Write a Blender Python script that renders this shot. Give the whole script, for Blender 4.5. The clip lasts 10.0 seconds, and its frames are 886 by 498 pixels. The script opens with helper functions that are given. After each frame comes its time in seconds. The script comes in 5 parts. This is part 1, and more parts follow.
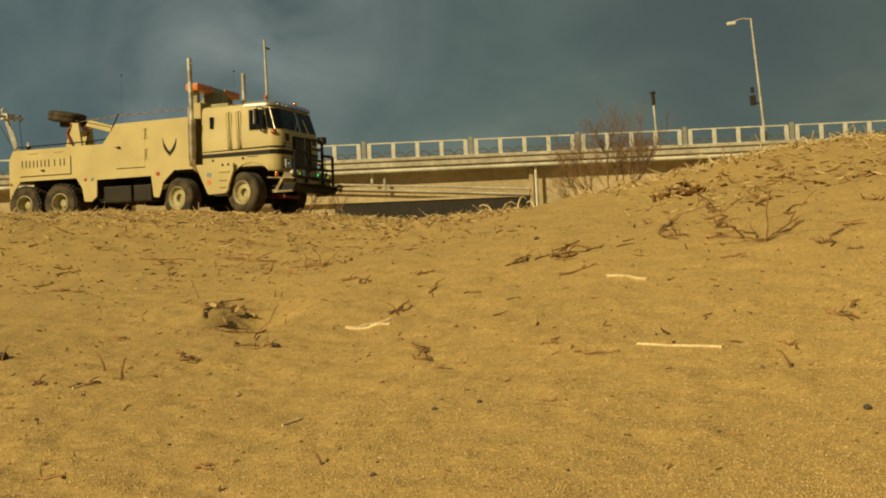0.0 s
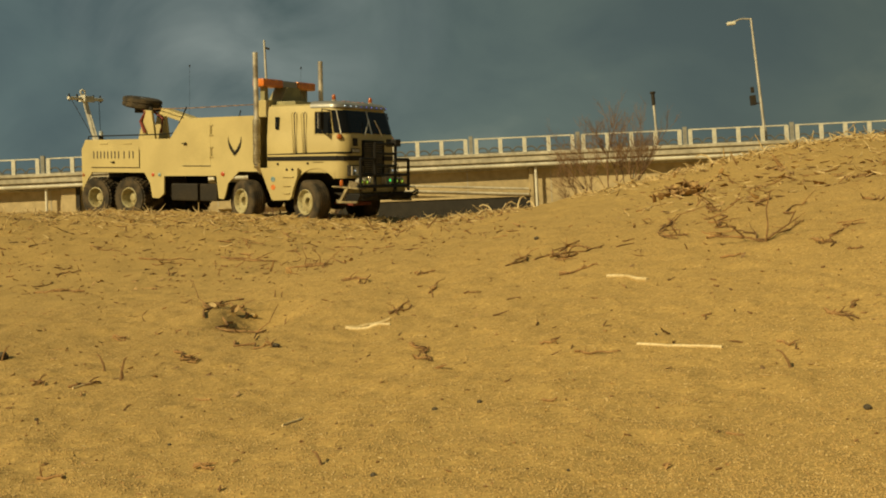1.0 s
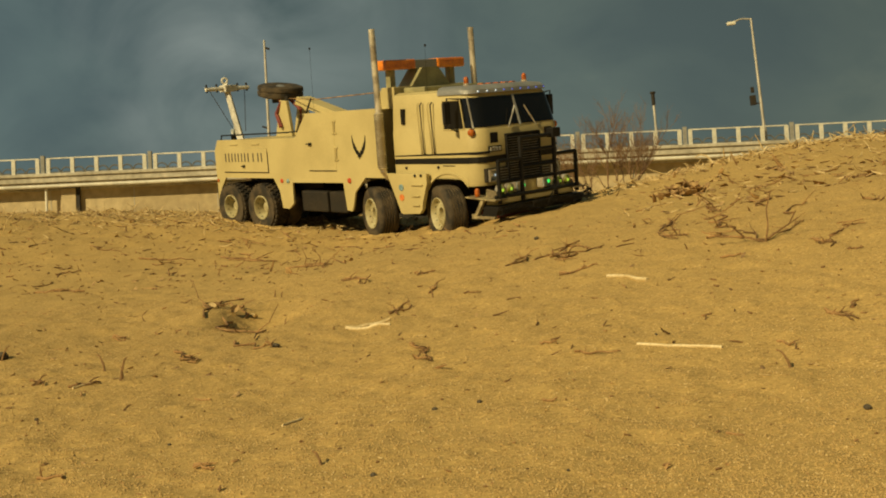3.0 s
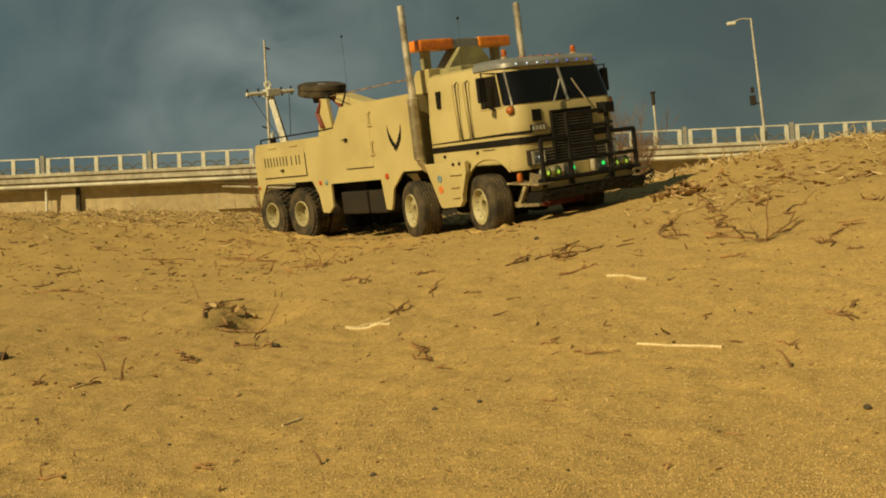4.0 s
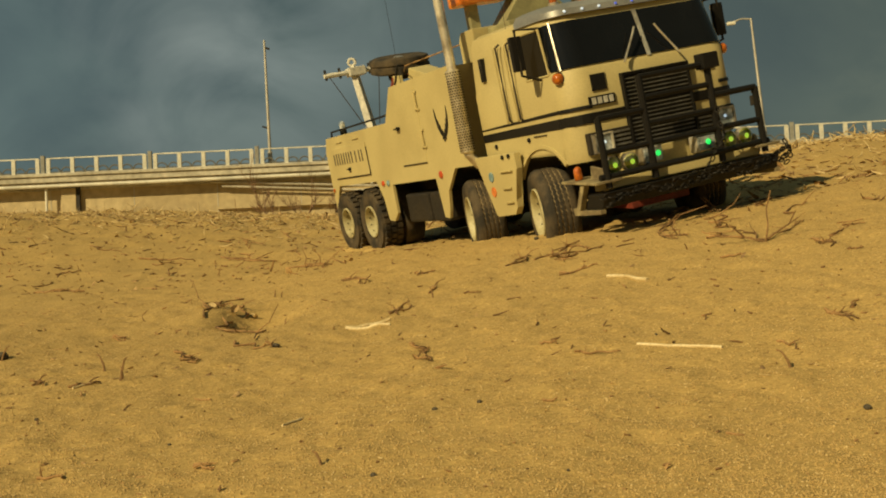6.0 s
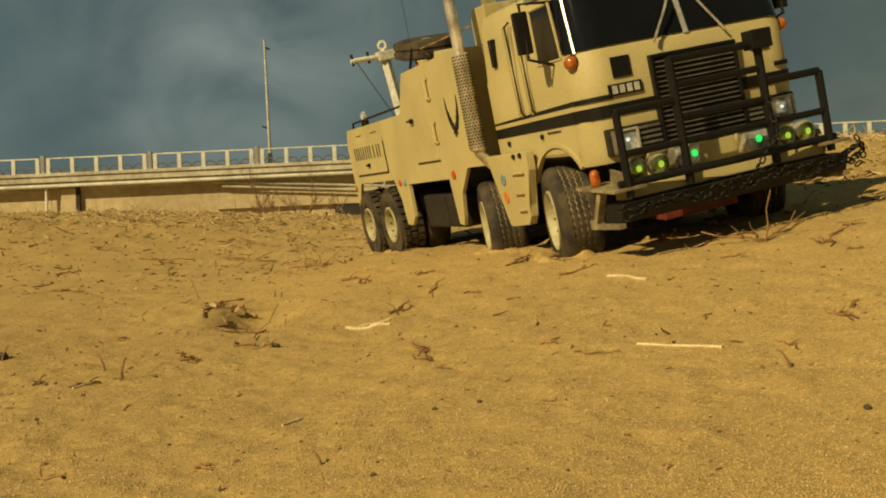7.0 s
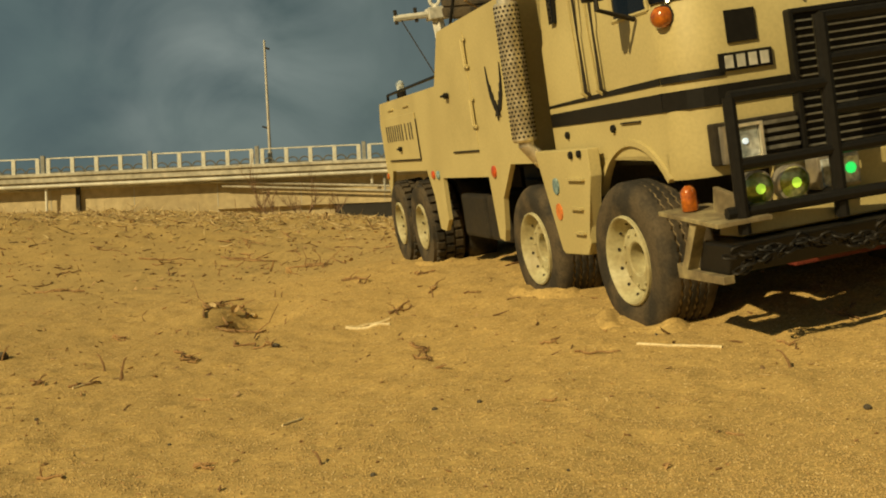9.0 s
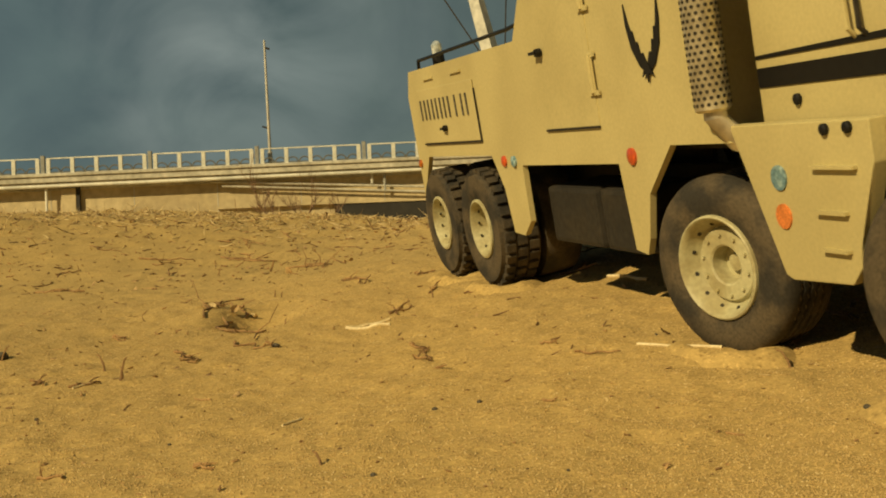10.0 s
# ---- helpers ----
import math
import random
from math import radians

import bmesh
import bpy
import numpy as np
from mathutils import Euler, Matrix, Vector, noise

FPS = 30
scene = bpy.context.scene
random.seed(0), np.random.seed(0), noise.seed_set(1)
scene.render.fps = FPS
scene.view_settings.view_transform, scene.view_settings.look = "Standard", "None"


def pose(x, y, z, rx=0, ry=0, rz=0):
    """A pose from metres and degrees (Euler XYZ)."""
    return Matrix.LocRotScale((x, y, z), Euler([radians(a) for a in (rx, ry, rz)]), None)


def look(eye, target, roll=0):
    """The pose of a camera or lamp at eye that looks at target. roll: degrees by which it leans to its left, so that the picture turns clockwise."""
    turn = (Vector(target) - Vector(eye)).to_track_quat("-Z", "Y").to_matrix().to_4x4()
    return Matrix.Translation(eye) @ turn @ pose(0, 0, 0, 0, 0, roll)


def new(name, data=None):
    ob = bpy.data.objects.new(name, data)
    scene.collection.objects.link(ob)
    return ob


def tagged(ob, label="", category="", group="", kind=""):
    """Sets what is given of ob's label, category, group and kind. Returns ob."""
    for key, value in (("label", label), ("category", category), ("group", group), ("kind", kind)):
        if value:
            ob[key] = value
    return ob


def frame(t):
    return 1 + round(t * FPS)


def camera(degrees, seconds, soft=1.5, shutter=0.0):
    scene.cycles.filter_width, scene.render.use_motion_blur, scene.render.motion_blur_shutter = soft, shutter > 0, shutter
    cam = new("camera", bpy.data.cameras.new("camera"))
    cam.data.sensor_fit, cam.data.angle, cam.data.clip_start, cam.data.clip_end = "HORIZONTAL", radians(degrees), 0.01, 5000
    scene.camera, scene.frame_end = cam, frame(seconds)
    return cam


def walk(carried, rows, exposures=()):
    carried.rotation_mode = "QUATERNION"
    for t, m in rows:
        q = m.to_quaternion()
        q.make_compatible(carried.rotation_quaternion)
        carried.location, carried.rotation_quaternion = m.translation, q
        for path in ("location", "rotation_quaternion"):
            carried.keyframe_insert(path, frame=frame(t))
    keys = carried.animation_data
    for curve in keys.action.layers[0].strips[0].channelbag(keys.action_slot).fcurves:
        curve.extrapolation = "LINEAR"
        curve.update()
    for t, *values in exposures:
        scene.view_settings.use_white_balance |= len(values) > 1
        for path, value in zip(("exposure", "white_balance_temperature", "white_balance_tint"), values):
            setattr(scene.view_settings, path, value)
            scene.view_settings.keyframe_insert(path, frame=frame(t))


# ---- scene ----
cam = camera(42.91, 10.0, soft=1.92, shutter=0.10)
EYE = (0.0, 0.0, 0.065)
CAM_POSE = Matrix.Translation(EYE) @ pose(0, 0, 0, 91.5, 0, 0) @ pose(0, 0, 0, 0, 0, -2.8)
walk(cam, [(0.0, CAM_POSE), (10.0, CAM_POSE)], exposures=[(0.0, 0.0), (10.0, 0.0)])

# the truck's path: seconds, place of the rearmost axle's centre, turn about x, y, z
TRUCK_PATH = [
    (0.0, -0.7882, 2.3366, 0.2496, 0.41, 1.27, -20.28),
    (0.5, -0.7128, 2.2992, 0.2570, 3.61, 3.13, -22.78),
    (1.0, -0.6103, 2.2566, 0.2579, 3.72, 5.33, -28.76),
    (1.5, -0.5039, 2.1833, 0.2556, 2.78, 8.56, -34.17),
    (2.0, -0.4049, 2.0940, 0.2450, 5.11, 8.77, -39.11),
    (2.5, -0.3306, 2.0153, 0.2278, 7.19, 7.68, -42.55),
    (4.0, -0.1791, 1.8036, 0.1861, 7.71, 3.20, -51.79),
    (4.5, -0.1434, 1.7461, 0.1827, 9.33, 2.87, -54.35),
    (5.0, -0.0955, 1.6489, 0.1720, 10.77, 2.08, -58.65),
    (5.5, -0.0543, 1.5514, 0.1635, 10.69, 2.63, -63.08),
    (7.0, 0.0130, 1.3100, 0.1447, 10.49, 3.75, -71.41),
    (7.5, 0.0241, 1.2484, 0.1410, 9.52, 4.14, -73.07),
    (8.0, 0.0347, 1.1983, 0.1387, 9.52, 4.39, -74.46),
    (8.5, 0.0475, 1.1320, 0.1354, 8.95, 5.23, -75.47),
    (9.0, 0.0597, 1.0448, 0.1268, 7.62, 5.77, -76.02),
    (9.5, 0.0776, 0.9334, 0.1221, 8.62, 6.44, -75.37),
    (10.0, 0.0958, 0.8292, 0.1176, 9.58, 6.42, -73.01),
]
STEER = [(0.0, -14), (1.0, -19), (2.5, -20), (4.5, -16), (5.5, -17), (7.5, -13), (8.5, -7), (9.0, 3), (9.5, 7), (10.0, 13)]

# ---- light ----
SUN_TO = Vector((-0.57, -0.64, 0.50)).normalized()
sun = new("sun", bpy.data.lights.new("sun", "SUN"))
sun.data.energy, sun.data.angle, sun.data.color = 4.6, radians(0.6), (1.0, 0.79, 0.40)
sun.matrix_world = look(SUN_TO * 50, (0, 0, 0))

world = bpy.data.worlds.new("world")
scene.world = world
world.use_nodes = True
wn, wl = world.node_tree.nodes, world.node_tree.links
wn.clear()
w_out = wn.new("ShaderNodeOutputWorld")
sky = wn.new("ShaderNodeTexSky")
sky.sky_type, sky.sun_disc = "NISHITA", False
sky.sun_elevation = math.asin(SUN_TO.z)
sky.sun_rotation = math.atan2(SUN_TO.x, SUN_TO.y)
bg_sky = wn.new("ShaderNodeBackground")
bg_sky.inputs["Strength"].default_value = 0.008
wl.new(sky.outputs[0], bg_sky.inputs["Color"])
# a storm front of slate cloud over the clear sky
coord = wn.new("ShaderNodeTexCoord")
w_map = wn.new("ShaderNodeMapping")
w_map.inputs["Scale"].default_value = (1.6, 1.6, 2.6)
w_map.inputs["Location"].default_value = (0.45, 0.2, 0.62)
wl.new(coord.outputs["Generated"], w_map.inputs["Vector"])
w_noise = wn.new("ShaderNodeTexNoise")
w_noise.inputs["Scale"].default_value, w_noise.inputs["Detail"].default_value = 3.2, 5.0
w_noise.inputs["Roughness"].default_value, w_noise.inputs["Distortion"].default_value = 0.5, 0.35
wl.new(w_map.outputs[0], w_noise.inputs["Vector"])
w_ramp = wn.new("ShaderNodeValToRGB")
w_ramp.color_ramp.elements[0].position, w_ramp.color_ramp.elements[0].color = 0.36, (0.052, 0.069, 0.067, 1)
w_ramp.color_ramp.elements[1].position, w_ramp.color_ramp.elements[1].color = 0.78, (0.145, 0.162, 0.140, 1)
mid = w_ramp.color_ramp.elements.new(0.55)
mid.color = (0.074, 0.095, 0.088, 1)
wl.new(w_noise.outputs["Fac"], w_ramp.inputs["Fac"])
sep = wn.new("ShaderNodeSeparateXYZ")
wl.new(coord.outputs["Generated"], sep.inputs[0])
side = wn.new("ShaderNodeMapRange")
side.inputs["From Min"].default_value, side.inputs["From Max"].default_value = -0.35, 0.35
wl.new(sep.outputs["X"], side.inputs["Value"])
tone = wn.new("ShaderNodeMix")
tone.data_type, tone.blend_type = "RGBA", "MULTIPLY"
tone.inputs["Factor"].default_value = 1.0
wl.new(w_ramp.outputs["Color"], tone.inputs[6])
tone_ramp = wn.new("ShaderNodeValToRGB")
tone_ramp.color_ramp.elements[0].color = (0.80, 0.88, 0.84, 1)
tone_ramp.color_ramp.elements[1].color = (0.54, 0.53, 0.36, 1)
tone_ramp.color_ramp.elements.new(0.62).color = (0.77, 0.78, 0.62, 1)
wl.new(side.outputs[0], tone_ramp.inputs["Fac"])
wl.new(tone_ramp.outputs["Color"], tone.inputs[7])
# the thinner cloud, lit from within
thin = wn.new("ShaderNodeVectorMath")
thin.operation = "DISTANCE"
thin.inputs[1].default_value = (-0.17, 0.955, 0.24)
wl.new(coord.outputs["Generated"], thin.inputs[0])
thin_range = wn.new("ShaderNodeMapRange")
thin_range.interpolation_type = "SMOOTHSTEP"
thin_range.inputs["From Min"].default_value, thin_range.inputs["From Max"].default_value = 0.24, 0.0
wl.new(thin.outputs["Value"], thin_range.inputs["Value"])
wisps = wn.new("ShaderNodeTexNoise")
wisps.inputs["Scale"].default_value, wisps.inputs["Detail"].default_value, wisps.inputs["Distortion"].default_value = 7.0, 5.0, 0.6
wl.new(coord.outputs["Generated"], wisps.inputs["Vector"])
wisp_range = wn.new("ShaderNodeMapRange")
wisp_range.inputs["From Min"].default_value, wisp_range.inputs["From Max"].default_value = 0.40, 0.68
wl.new(wisps.outputs["Fac"], wisp_range.inputs["Value"])
both = wn.new("ShaderNodeMath")
both.operation = "MULTIPLY"
wl.new(thin_range.outputs[0], both.inputs[0])
wl.new(wisp_range.outputs[0], both.inputs[1])
lit = wn.new("ShaderNodeMix")
lit.data_type, lit.blend_type = "RGBA", "MIX"
lit.inputs[7].default_value = (0.150, 0.172, 0.150, 1)
wl.new(both.outputs[0], lit.inputs["Factor"])
wl.new(tone.outputs[2], lit.inputs[6])
bg_cloud = wn.new("ShaderNodeBackground")
wl.new(lit.outputs[2], bg_cloud.inputs["Color"])
bg_cloud.inputs["Strength"].default_value = 1.5
w_add = wn.new("ShaderNodeAddShader")
wl.new(bg_sky.outputs[0], w_add.inputs[0])
wl.new(bg_cloud.outputs[0], w_add.inputs[1])
wl.new(w_add.outputs[0], w_out.inputs["Surface"])


# ---- materials ----
def material(name, base, rough=0.6, metal=0.0, grain=200.0, vary=0.25, bump=0.15, broad=12.0, hue=None, glow=None, coat=0.0,
             bump_size=0.0004, spec=0.5):
    """Colour with grain and broad stains, fine relief; hue: a second colour for the stains."""
    m = bpy.data.materials.new(name)
    m.use_nodes = True
    n, l = m.node_tree.nodes, m.node_tree.links
    b = n["Principled BSDF"]
    b.inputs["Roughness"].default_value, b.inputs["Metallic"].default_value = rough, metal
    b.inputs["Coat Weight"].default_value = coat
    b.inputs["Specular IOR Level"].default_value = spec
    tc = n.new("ShaderNodeTexCoord")
    fine, wide = n.new("ShaderNodeTexNoise"), n.new("ShaderNodeTexNoise")
    for node, size, detail in ((fine, grain, 3.0), (wide, broad, 4.0)):
        node.inputs["Scale"].default_value, node.inputs["Detail"].default_value = size, detail
        l.new(tc.outputs["Object"], node.inputs["Vector"])
    second = hue or tuple(c * 0.72 for c in base)
    r1 = n.new("ShaderNodeValToRGB")
    r1.color_ramp.elements[0].position, r1.color_ramp.elements[0].color = 0.42, (*second, 1)
    r1.color_ramp.elements[1].position, r1.color_ramp.elements[1].color = 0.60, (*base, 1)
    l.new(wide.outputs["Fac"], r1.inputs["Fac"])
    r2 = n.new("ShaderNodeValToRGB")
    lo, hi = 1 - vary, 1 + vary * 0.6
    r2.color_ramp.elements[0].position, r2.color_ramp.elements[0].color = 0.30, (lo, lo, lo, 1)
    r2.color_ramp.elements[1].position, r2.color_ramp.elements[1].color = 0.70, (hi, hi, hi, 1)
    l.new(fine.outputs["Fac"], r2.inputs["Fac"])
    mix = n.new("ShaderNodeMix")
    mix.data_type, mix.blend_type = "RGBA", "MULTIPLY"
    mix.inputs["Factor"].default_value = 1.0
    l.new(r1.outputs["Color"], mix.inputs[6])
    l.new(r2.outputs["Color"], mix.inputs[7])
    l.new(mix.outputs[2], b.inputs["Base Color"])
    if bump:
        bp = n.new("ShaderNodeBump")
        bp.inputs["Strength"].default_value, bp.inputs["Distance"].default_value = bump, bump_size
        l.new(fine.outputs["Fac"], bp.inputs["Height"])
        l.new(bp.outputs["Normal"], b.inputs["Normal"])
    if glow:
        b.inputs["Emission Color"].default_value = (*glow[:3], 1)
        b.inputs["Emission Strength"].default_value = glow[3]
    return m


def sand_material():
    m = bpy.data.materials.new("sand")
    m.use_nodes = True
    n, l = m.node_tree.nodes, m.node_tree.links
    b = n["Principled BSDF"]
    b.inputs["Roughness"].default_value = 0.92
    b.inputs["Specular IOR Level"].default_value = 0.25
    tc = n.new("ShaderNodeTexCoord")

    def noise_tex(size, detail=2.0):
        t = n.new("ShaderNodeTexNoise")
        t.inputs["Scale"].default_value, t.inputs["Detail"].default_value = size, detail
        l.new(tc.outputs["Object"], t.inputs["Vector"])
        return t

    def ramp(src, a, ca, z, cz):
        r = n.new("ShaderNodeValToRGB")
        r.color_ramp.elements[0].position, r.color_ramp.elements[0].color = a, (*ca, 1)
        r.color_ramp.elements[1].position, r.color_ramp.elements[1].color = z, (*cz, 1)
        l.new(src, r.inputs["Fac"])
        return r

    def multiply(a, c):
        x = n.new("ShaderNodeMix")
        x.data_type, x.blend_type = "RGBA", "MULTIPLY"
        x.inputs["Factor"].default_value = 1.0
        l.new(a, x.inputs[6])
        l.new(c, x.inputs[7])
        return x.outputs[2]

    wide = ramp(noise_tex(7.0, 4.0).outputs["Fac"], 0.35, (0.428, 0.295, 0.106), 0.65, (0.460, 0.317, 0.114))
    patch = ramp(noise_tex(60.0, 3.0).outputs["Fac"], 0.35, (0.96, 0.955, 0.95), 0.66, (1.02, 1.015, 1.01))
    grains = n.new("ShaderNodeTexVoronoi")
    grains.inputs["Scale"].default_value = 900.0
    l.new(tc.outputs["Object"], grains.inputs["Vector"])
    split = n.new("ShaderNodeSeparateColor")
    l.new(grains.outputs["Color"], split.inputs["Color"])
    speck = n.new("ShaderNodeValToRGB")
    e = speck.color_ramp.elements
    e[0].position, e[0].color = 0.0, (0.60, 0.56, 0.52, 1)
    e[1].position, e[1].color = 1.0, (1.35, 1.35, 1.4, 1)
    for at, v in ((0.10, 0.86), (0.5, 0.98), (0.90, 1.08)):
        k = e.new(at)
        k.color = (v, v, v, 1)
    l.new(split.outputs["Red"], speck.inputs["Fac"])
    l.new(multiply(multiply(wide.outputs["Color"], patch.outputs["Color"]), speck.outputs["Color"]), b.inputs["Base Color"])
    clump = noise_tex(160.0, 4.0)
    h1 = n.new("ShaderNodeBump")
    h1.inputs["Strength"].default_value, h1.inputs["Distance"].default_value = 0.4, 0.002
    l.new(clump.outputs["Fac"], h1.inputs["Height"])
    h2 = n.new("ShaderNodeBump")
    h2.inputs["Strength"].default_value, h2.inputs["Distance"].default_value = 0.35, 0.0004
    l.new(grains.outputs["Distance"], h2.inputs["Height"])
    l.new(h1.outputs["Normal"], h2.inputs["Normal"])
    l.new(h2.outputs["Normal"], b.inputs["Normal"])
    return m


def grain_material():
    m = material("coarse_grain", (0.5, 0.36, 0.14), 0.7, bump=0)
    n, l = m.node_tree.nodes, m.node_tree.links
    geo, ramp = n.new("ShaderNodeNewGeometry"), n.new("ShaderNodeValToRGB")
    e = ramp.color_ramp.elements
    e[0].position, e[0].color = 0.0, (0.28, 0.185, 0.072, 1)
    e[1].position, e[1].color = 1.0, (0.66, 0.50, 0.25, 1)
    for at, c in ((0.15, (0.40, 0.266, 0.097, 1)), (0.45, (0.45, 0.302, 0.108, 1)), (0.88, (0.51, 0.350, 0.130, 1))):
        e.new(at).color = c
    l.new(geo.outputs["Random Per Island"], ramp.inputs["Fac"])
    l.new(ramp.outputs["Color"], n["Principled BSDF"].inputs["Base Color"])
    return m


SAND = sand_material()
GRAIN = grain_material()
CREAM = material("cream_paint", (0.497, 0.418, 0.192), 0.6, grain=600, vary=0.08, bump=0.05, broad=14, hue=(0.437, 0.363, 0.164))
CREAM_RIM = material("cream_rim", (0.45, 0.415, 0.245), 0.55, grain=500, vary=0.15, bump=0.08, broad=60, hue=(0.34, 0.29, 0.15))
RUBBER = material("tyre_rubber", (0.032, 0.028, 0.022), 0.85, grain=700, vary=0.3, bump=0.3, broad=55, hue=(0.088, 0.067, 0.041), spec=0.3)
BLACK = material("black_paint", (0.0095, 0.009, 0.0085), 0.5, grain=400, vary=0.25, bump=0.05, broad=40, hue=(0.010, 0.009, 0.008), spec=0.25)
DARK = material("dark_chassis", (0.024, 0.021, 0.017), 0.7, grain=300, vary=0.3, bump=0.1, broad=30, hue=(0.032, 0.026, 0.018), spec=0.25)
CHROME = material("worn_chrome", (0.86, 0.81, 0.68), 0.30, 0.65, grain=300, vary=0.2, bump=0.05, broad=40, hue=(0.45, 0.40, 0.32))
SILVER = material("silver_paint", (0.42, 0.42, 0.40), 0.4, 0.5, grain=500, vary=0.12, bump=0.05, broad=20)
GLASS = material("tinted_glass", (0.010, 0.011, 0.013), 0.06, grain=50, vary=0.1, bump=0.0, broad=10, coat=0.05, spec=0.25)
AMBER = material("amber_lens", (0.52, 0.135, 0.006), 0.16, grain=700, vary=0.35, bump=0.25, broad=160, hue=(0.30, 0.070, 0.004), coat=1.0)
AMBER_BAR = material("amber_light_bar", (0.80, 0.26, 0.02), 0.35, grain=300, vary=0.2, bump=0.1, broad=40, hue=(0.60, 0.16, 0.015), coat=0.4)
RED_LENS = material("red_lens", (0.62, 0.09, 0.02), 0.3, grain=500, vary=0.2, bump=0.1, broad=90, coat=0.5)
CLEAR = material("clear_lens", (0.74, 0.79, 0.80), 0.12, 0.25, grain=400, vary=0.45, bump=0.3, broad=90, hue=(0.26, 0.31, 0.33), coat=0.8)
YELLOW_LENS = material("yellow_green_lens", (0.72, 0.74, 0.34), 0.14, 0.45, grain=400, vary=0.45, bump=0.3, broad=150, hue=(0.26, 0.32, 0.04),
                       coat=0.8)
GREEN_LED = material("green_led", (0.1, 0.9, 0.3), 0.3, bump=0, glow=(0.02, 0.8, 0.12, 1.1))
LIME_LED = material("lime_led", (0.6, 0.9, 0.1), 0.3, bump=0, glow=(0.45, 0.8, 0.06, 0.65))
BLUE_LED = material("blue_led", (0.1, 0.2, 1.0), 0.3, bump=0, glow=(0.14, 0.16, 0.7, 0.45))
WHITE_LED = material("white_led", (0.8, 0.9, 1.0), 0.3, bump=0, glow=(0.55, 0.75, 0.9, 0.6))
BADGE_BLUE = material("blue_badge", (0.30, 0.42, 0.43), 0.5, grain=900, vary=0.4, bump=0.1, broad=300, hue=(0.12, 0.22, 0.26))
BADGE_ORANGE = material("orange_badge", (0.72, 0.22, 0.05), 0.5, grain=900, vary=0.3, bump=0.1, broad=200)
LETTER = material("faded_dark_lettering", (0.055, 0.050, 0.042), 0.7, grain=900, vary=0.5, bump=0.1, broad=300, hue=(0.12, 0.105, 0.07))
PALE = material("pale_marking", (0.62, 0.60, 0.52), 0.6, bump=0.05)
RED_PAINT = material("red_paint", (0.20, 0.035, 0.020), 0.6, grain=300, vary=0.3, bump=0.1, broad=60)
OLIVE = material("olive_cream_paint", (0.33, 0.305, 0.155), 0.6, grain=400, vary=0.12, bump=0.08, broad=30)
CHAIN = material("black_chain", (0.006, 0.0055, 0.005), 0.6, 0.0, grain=500, vary=0.4, bump=0.1, broad=60, hue=(0.014, 0.011, 0.008), spec=0.25)
SLAT = material("bright_slat", (0.26, 0.25, 0.215), 0.4, 0.5, grain=400, vary=0.25, bump=0.1, broad=60)
GUARD = material("pierced_metal", (0.74, 0.67, 0.50), 0.34, 0.7, grain=300, vary=0.2, bump=0.05, broad=60, hue=(0.50, 0.43, 0.29))
DUST = material("packed_dust", (0.34, 0.26, 0.145), 0.95, grain=900, vary=0.4, bump=0.4, broad=120, hue=(0.16, 0.12, 0.07))
WORN = material("worn_cream_paint", (0.34, 0.285, 0.155), 0.6, 0.1, grain=300, vary=0.3, bump=0.15, broad=70, hue=(0.19, 0.15, 0.085))
CONCRETE = material("concrete", (0.50, 0.475, 0.39), 0.9, grain=3.0, vary=0.24, bump=0.3, broad=0.35, hue=(0.37, 0.345, 0.275), bump_size=0.02)
WALL_CONC = material("tan_concrete", (0.47, 0.385, 0.225), 0.9, grain=2.0, vary=0.18, bump=0.3, broad=0.12, hue=(0.39, 0.315, 0.18), bump_size=0.02)
RAIL_WHITE = material("white_rail_paint", (0.66, 0.65, 0.56), 0.6, grain=6, vary=0.12, bump=0.1, broad=0.7, bump_size=0.01)
POST_GREY = material("grey_stone_post", (0.30, 0.30, 0.27), 0.85, grain=6, vary=0.15, bump=0.2, broad=0.8, bump_size=0.01)
ORNAMENT = material("railing_ornament", (0.15, 0.145, 0.12), 0.7, grain=8, vary=0.2, bump=0.1, broad=0.8)
# near-black, for the downpipe and the sheet of painted shade under the bridge
BRIDGE_DARK = material("bridge_dark", (0.022, 0.019, 0.014), 0.8, grain=2, vary=0.3, bump=0.1, broad=0.3)
POLE = material("galvanised_pole", (0.50, 0.48, 0.42), 0.5, 0.3, grain=8, vary=0.1, bump=0.1, broad=0.8)
STRAW = material("dry_straw", (0.66, 0.51, 0.255), 0.7, grain=700, vary=0.35, bump=0.3, broad=60, hue=(0.44, 0.32, 0.145))
REED = material("pale_reed", (0.72, 0.60, 0.36), 0.6, grain=900, vary=0.25, bump=0.3, broad=90, hue=(0.58, 0.45, 0.23))
TWIG = material("brown_twig", (0.36, 0.212, 0.082), 0.85, grain=900, vary=0.4, bump=0.5, broad=90, hue=(0.17, 0.094, 0.036))
LEAF = material("dead_leaf", (0.50, 0.33, 0.14), 0.8, grain=500, vary=0.35, bump=0.4, broad=60, hue=(0.24, 0.145, 0.062))
STONE = material("dark_pebble", (0.085, 0.070, 0.048), 0.95, grain=900, vary=0.4, bump=0.4, broad=200)
SHRUB = material("red_brown_twigs", (0.23, 0.140, 0.075), 0.85, grain=30, vary=0.3, bump=0.2, broad=2)


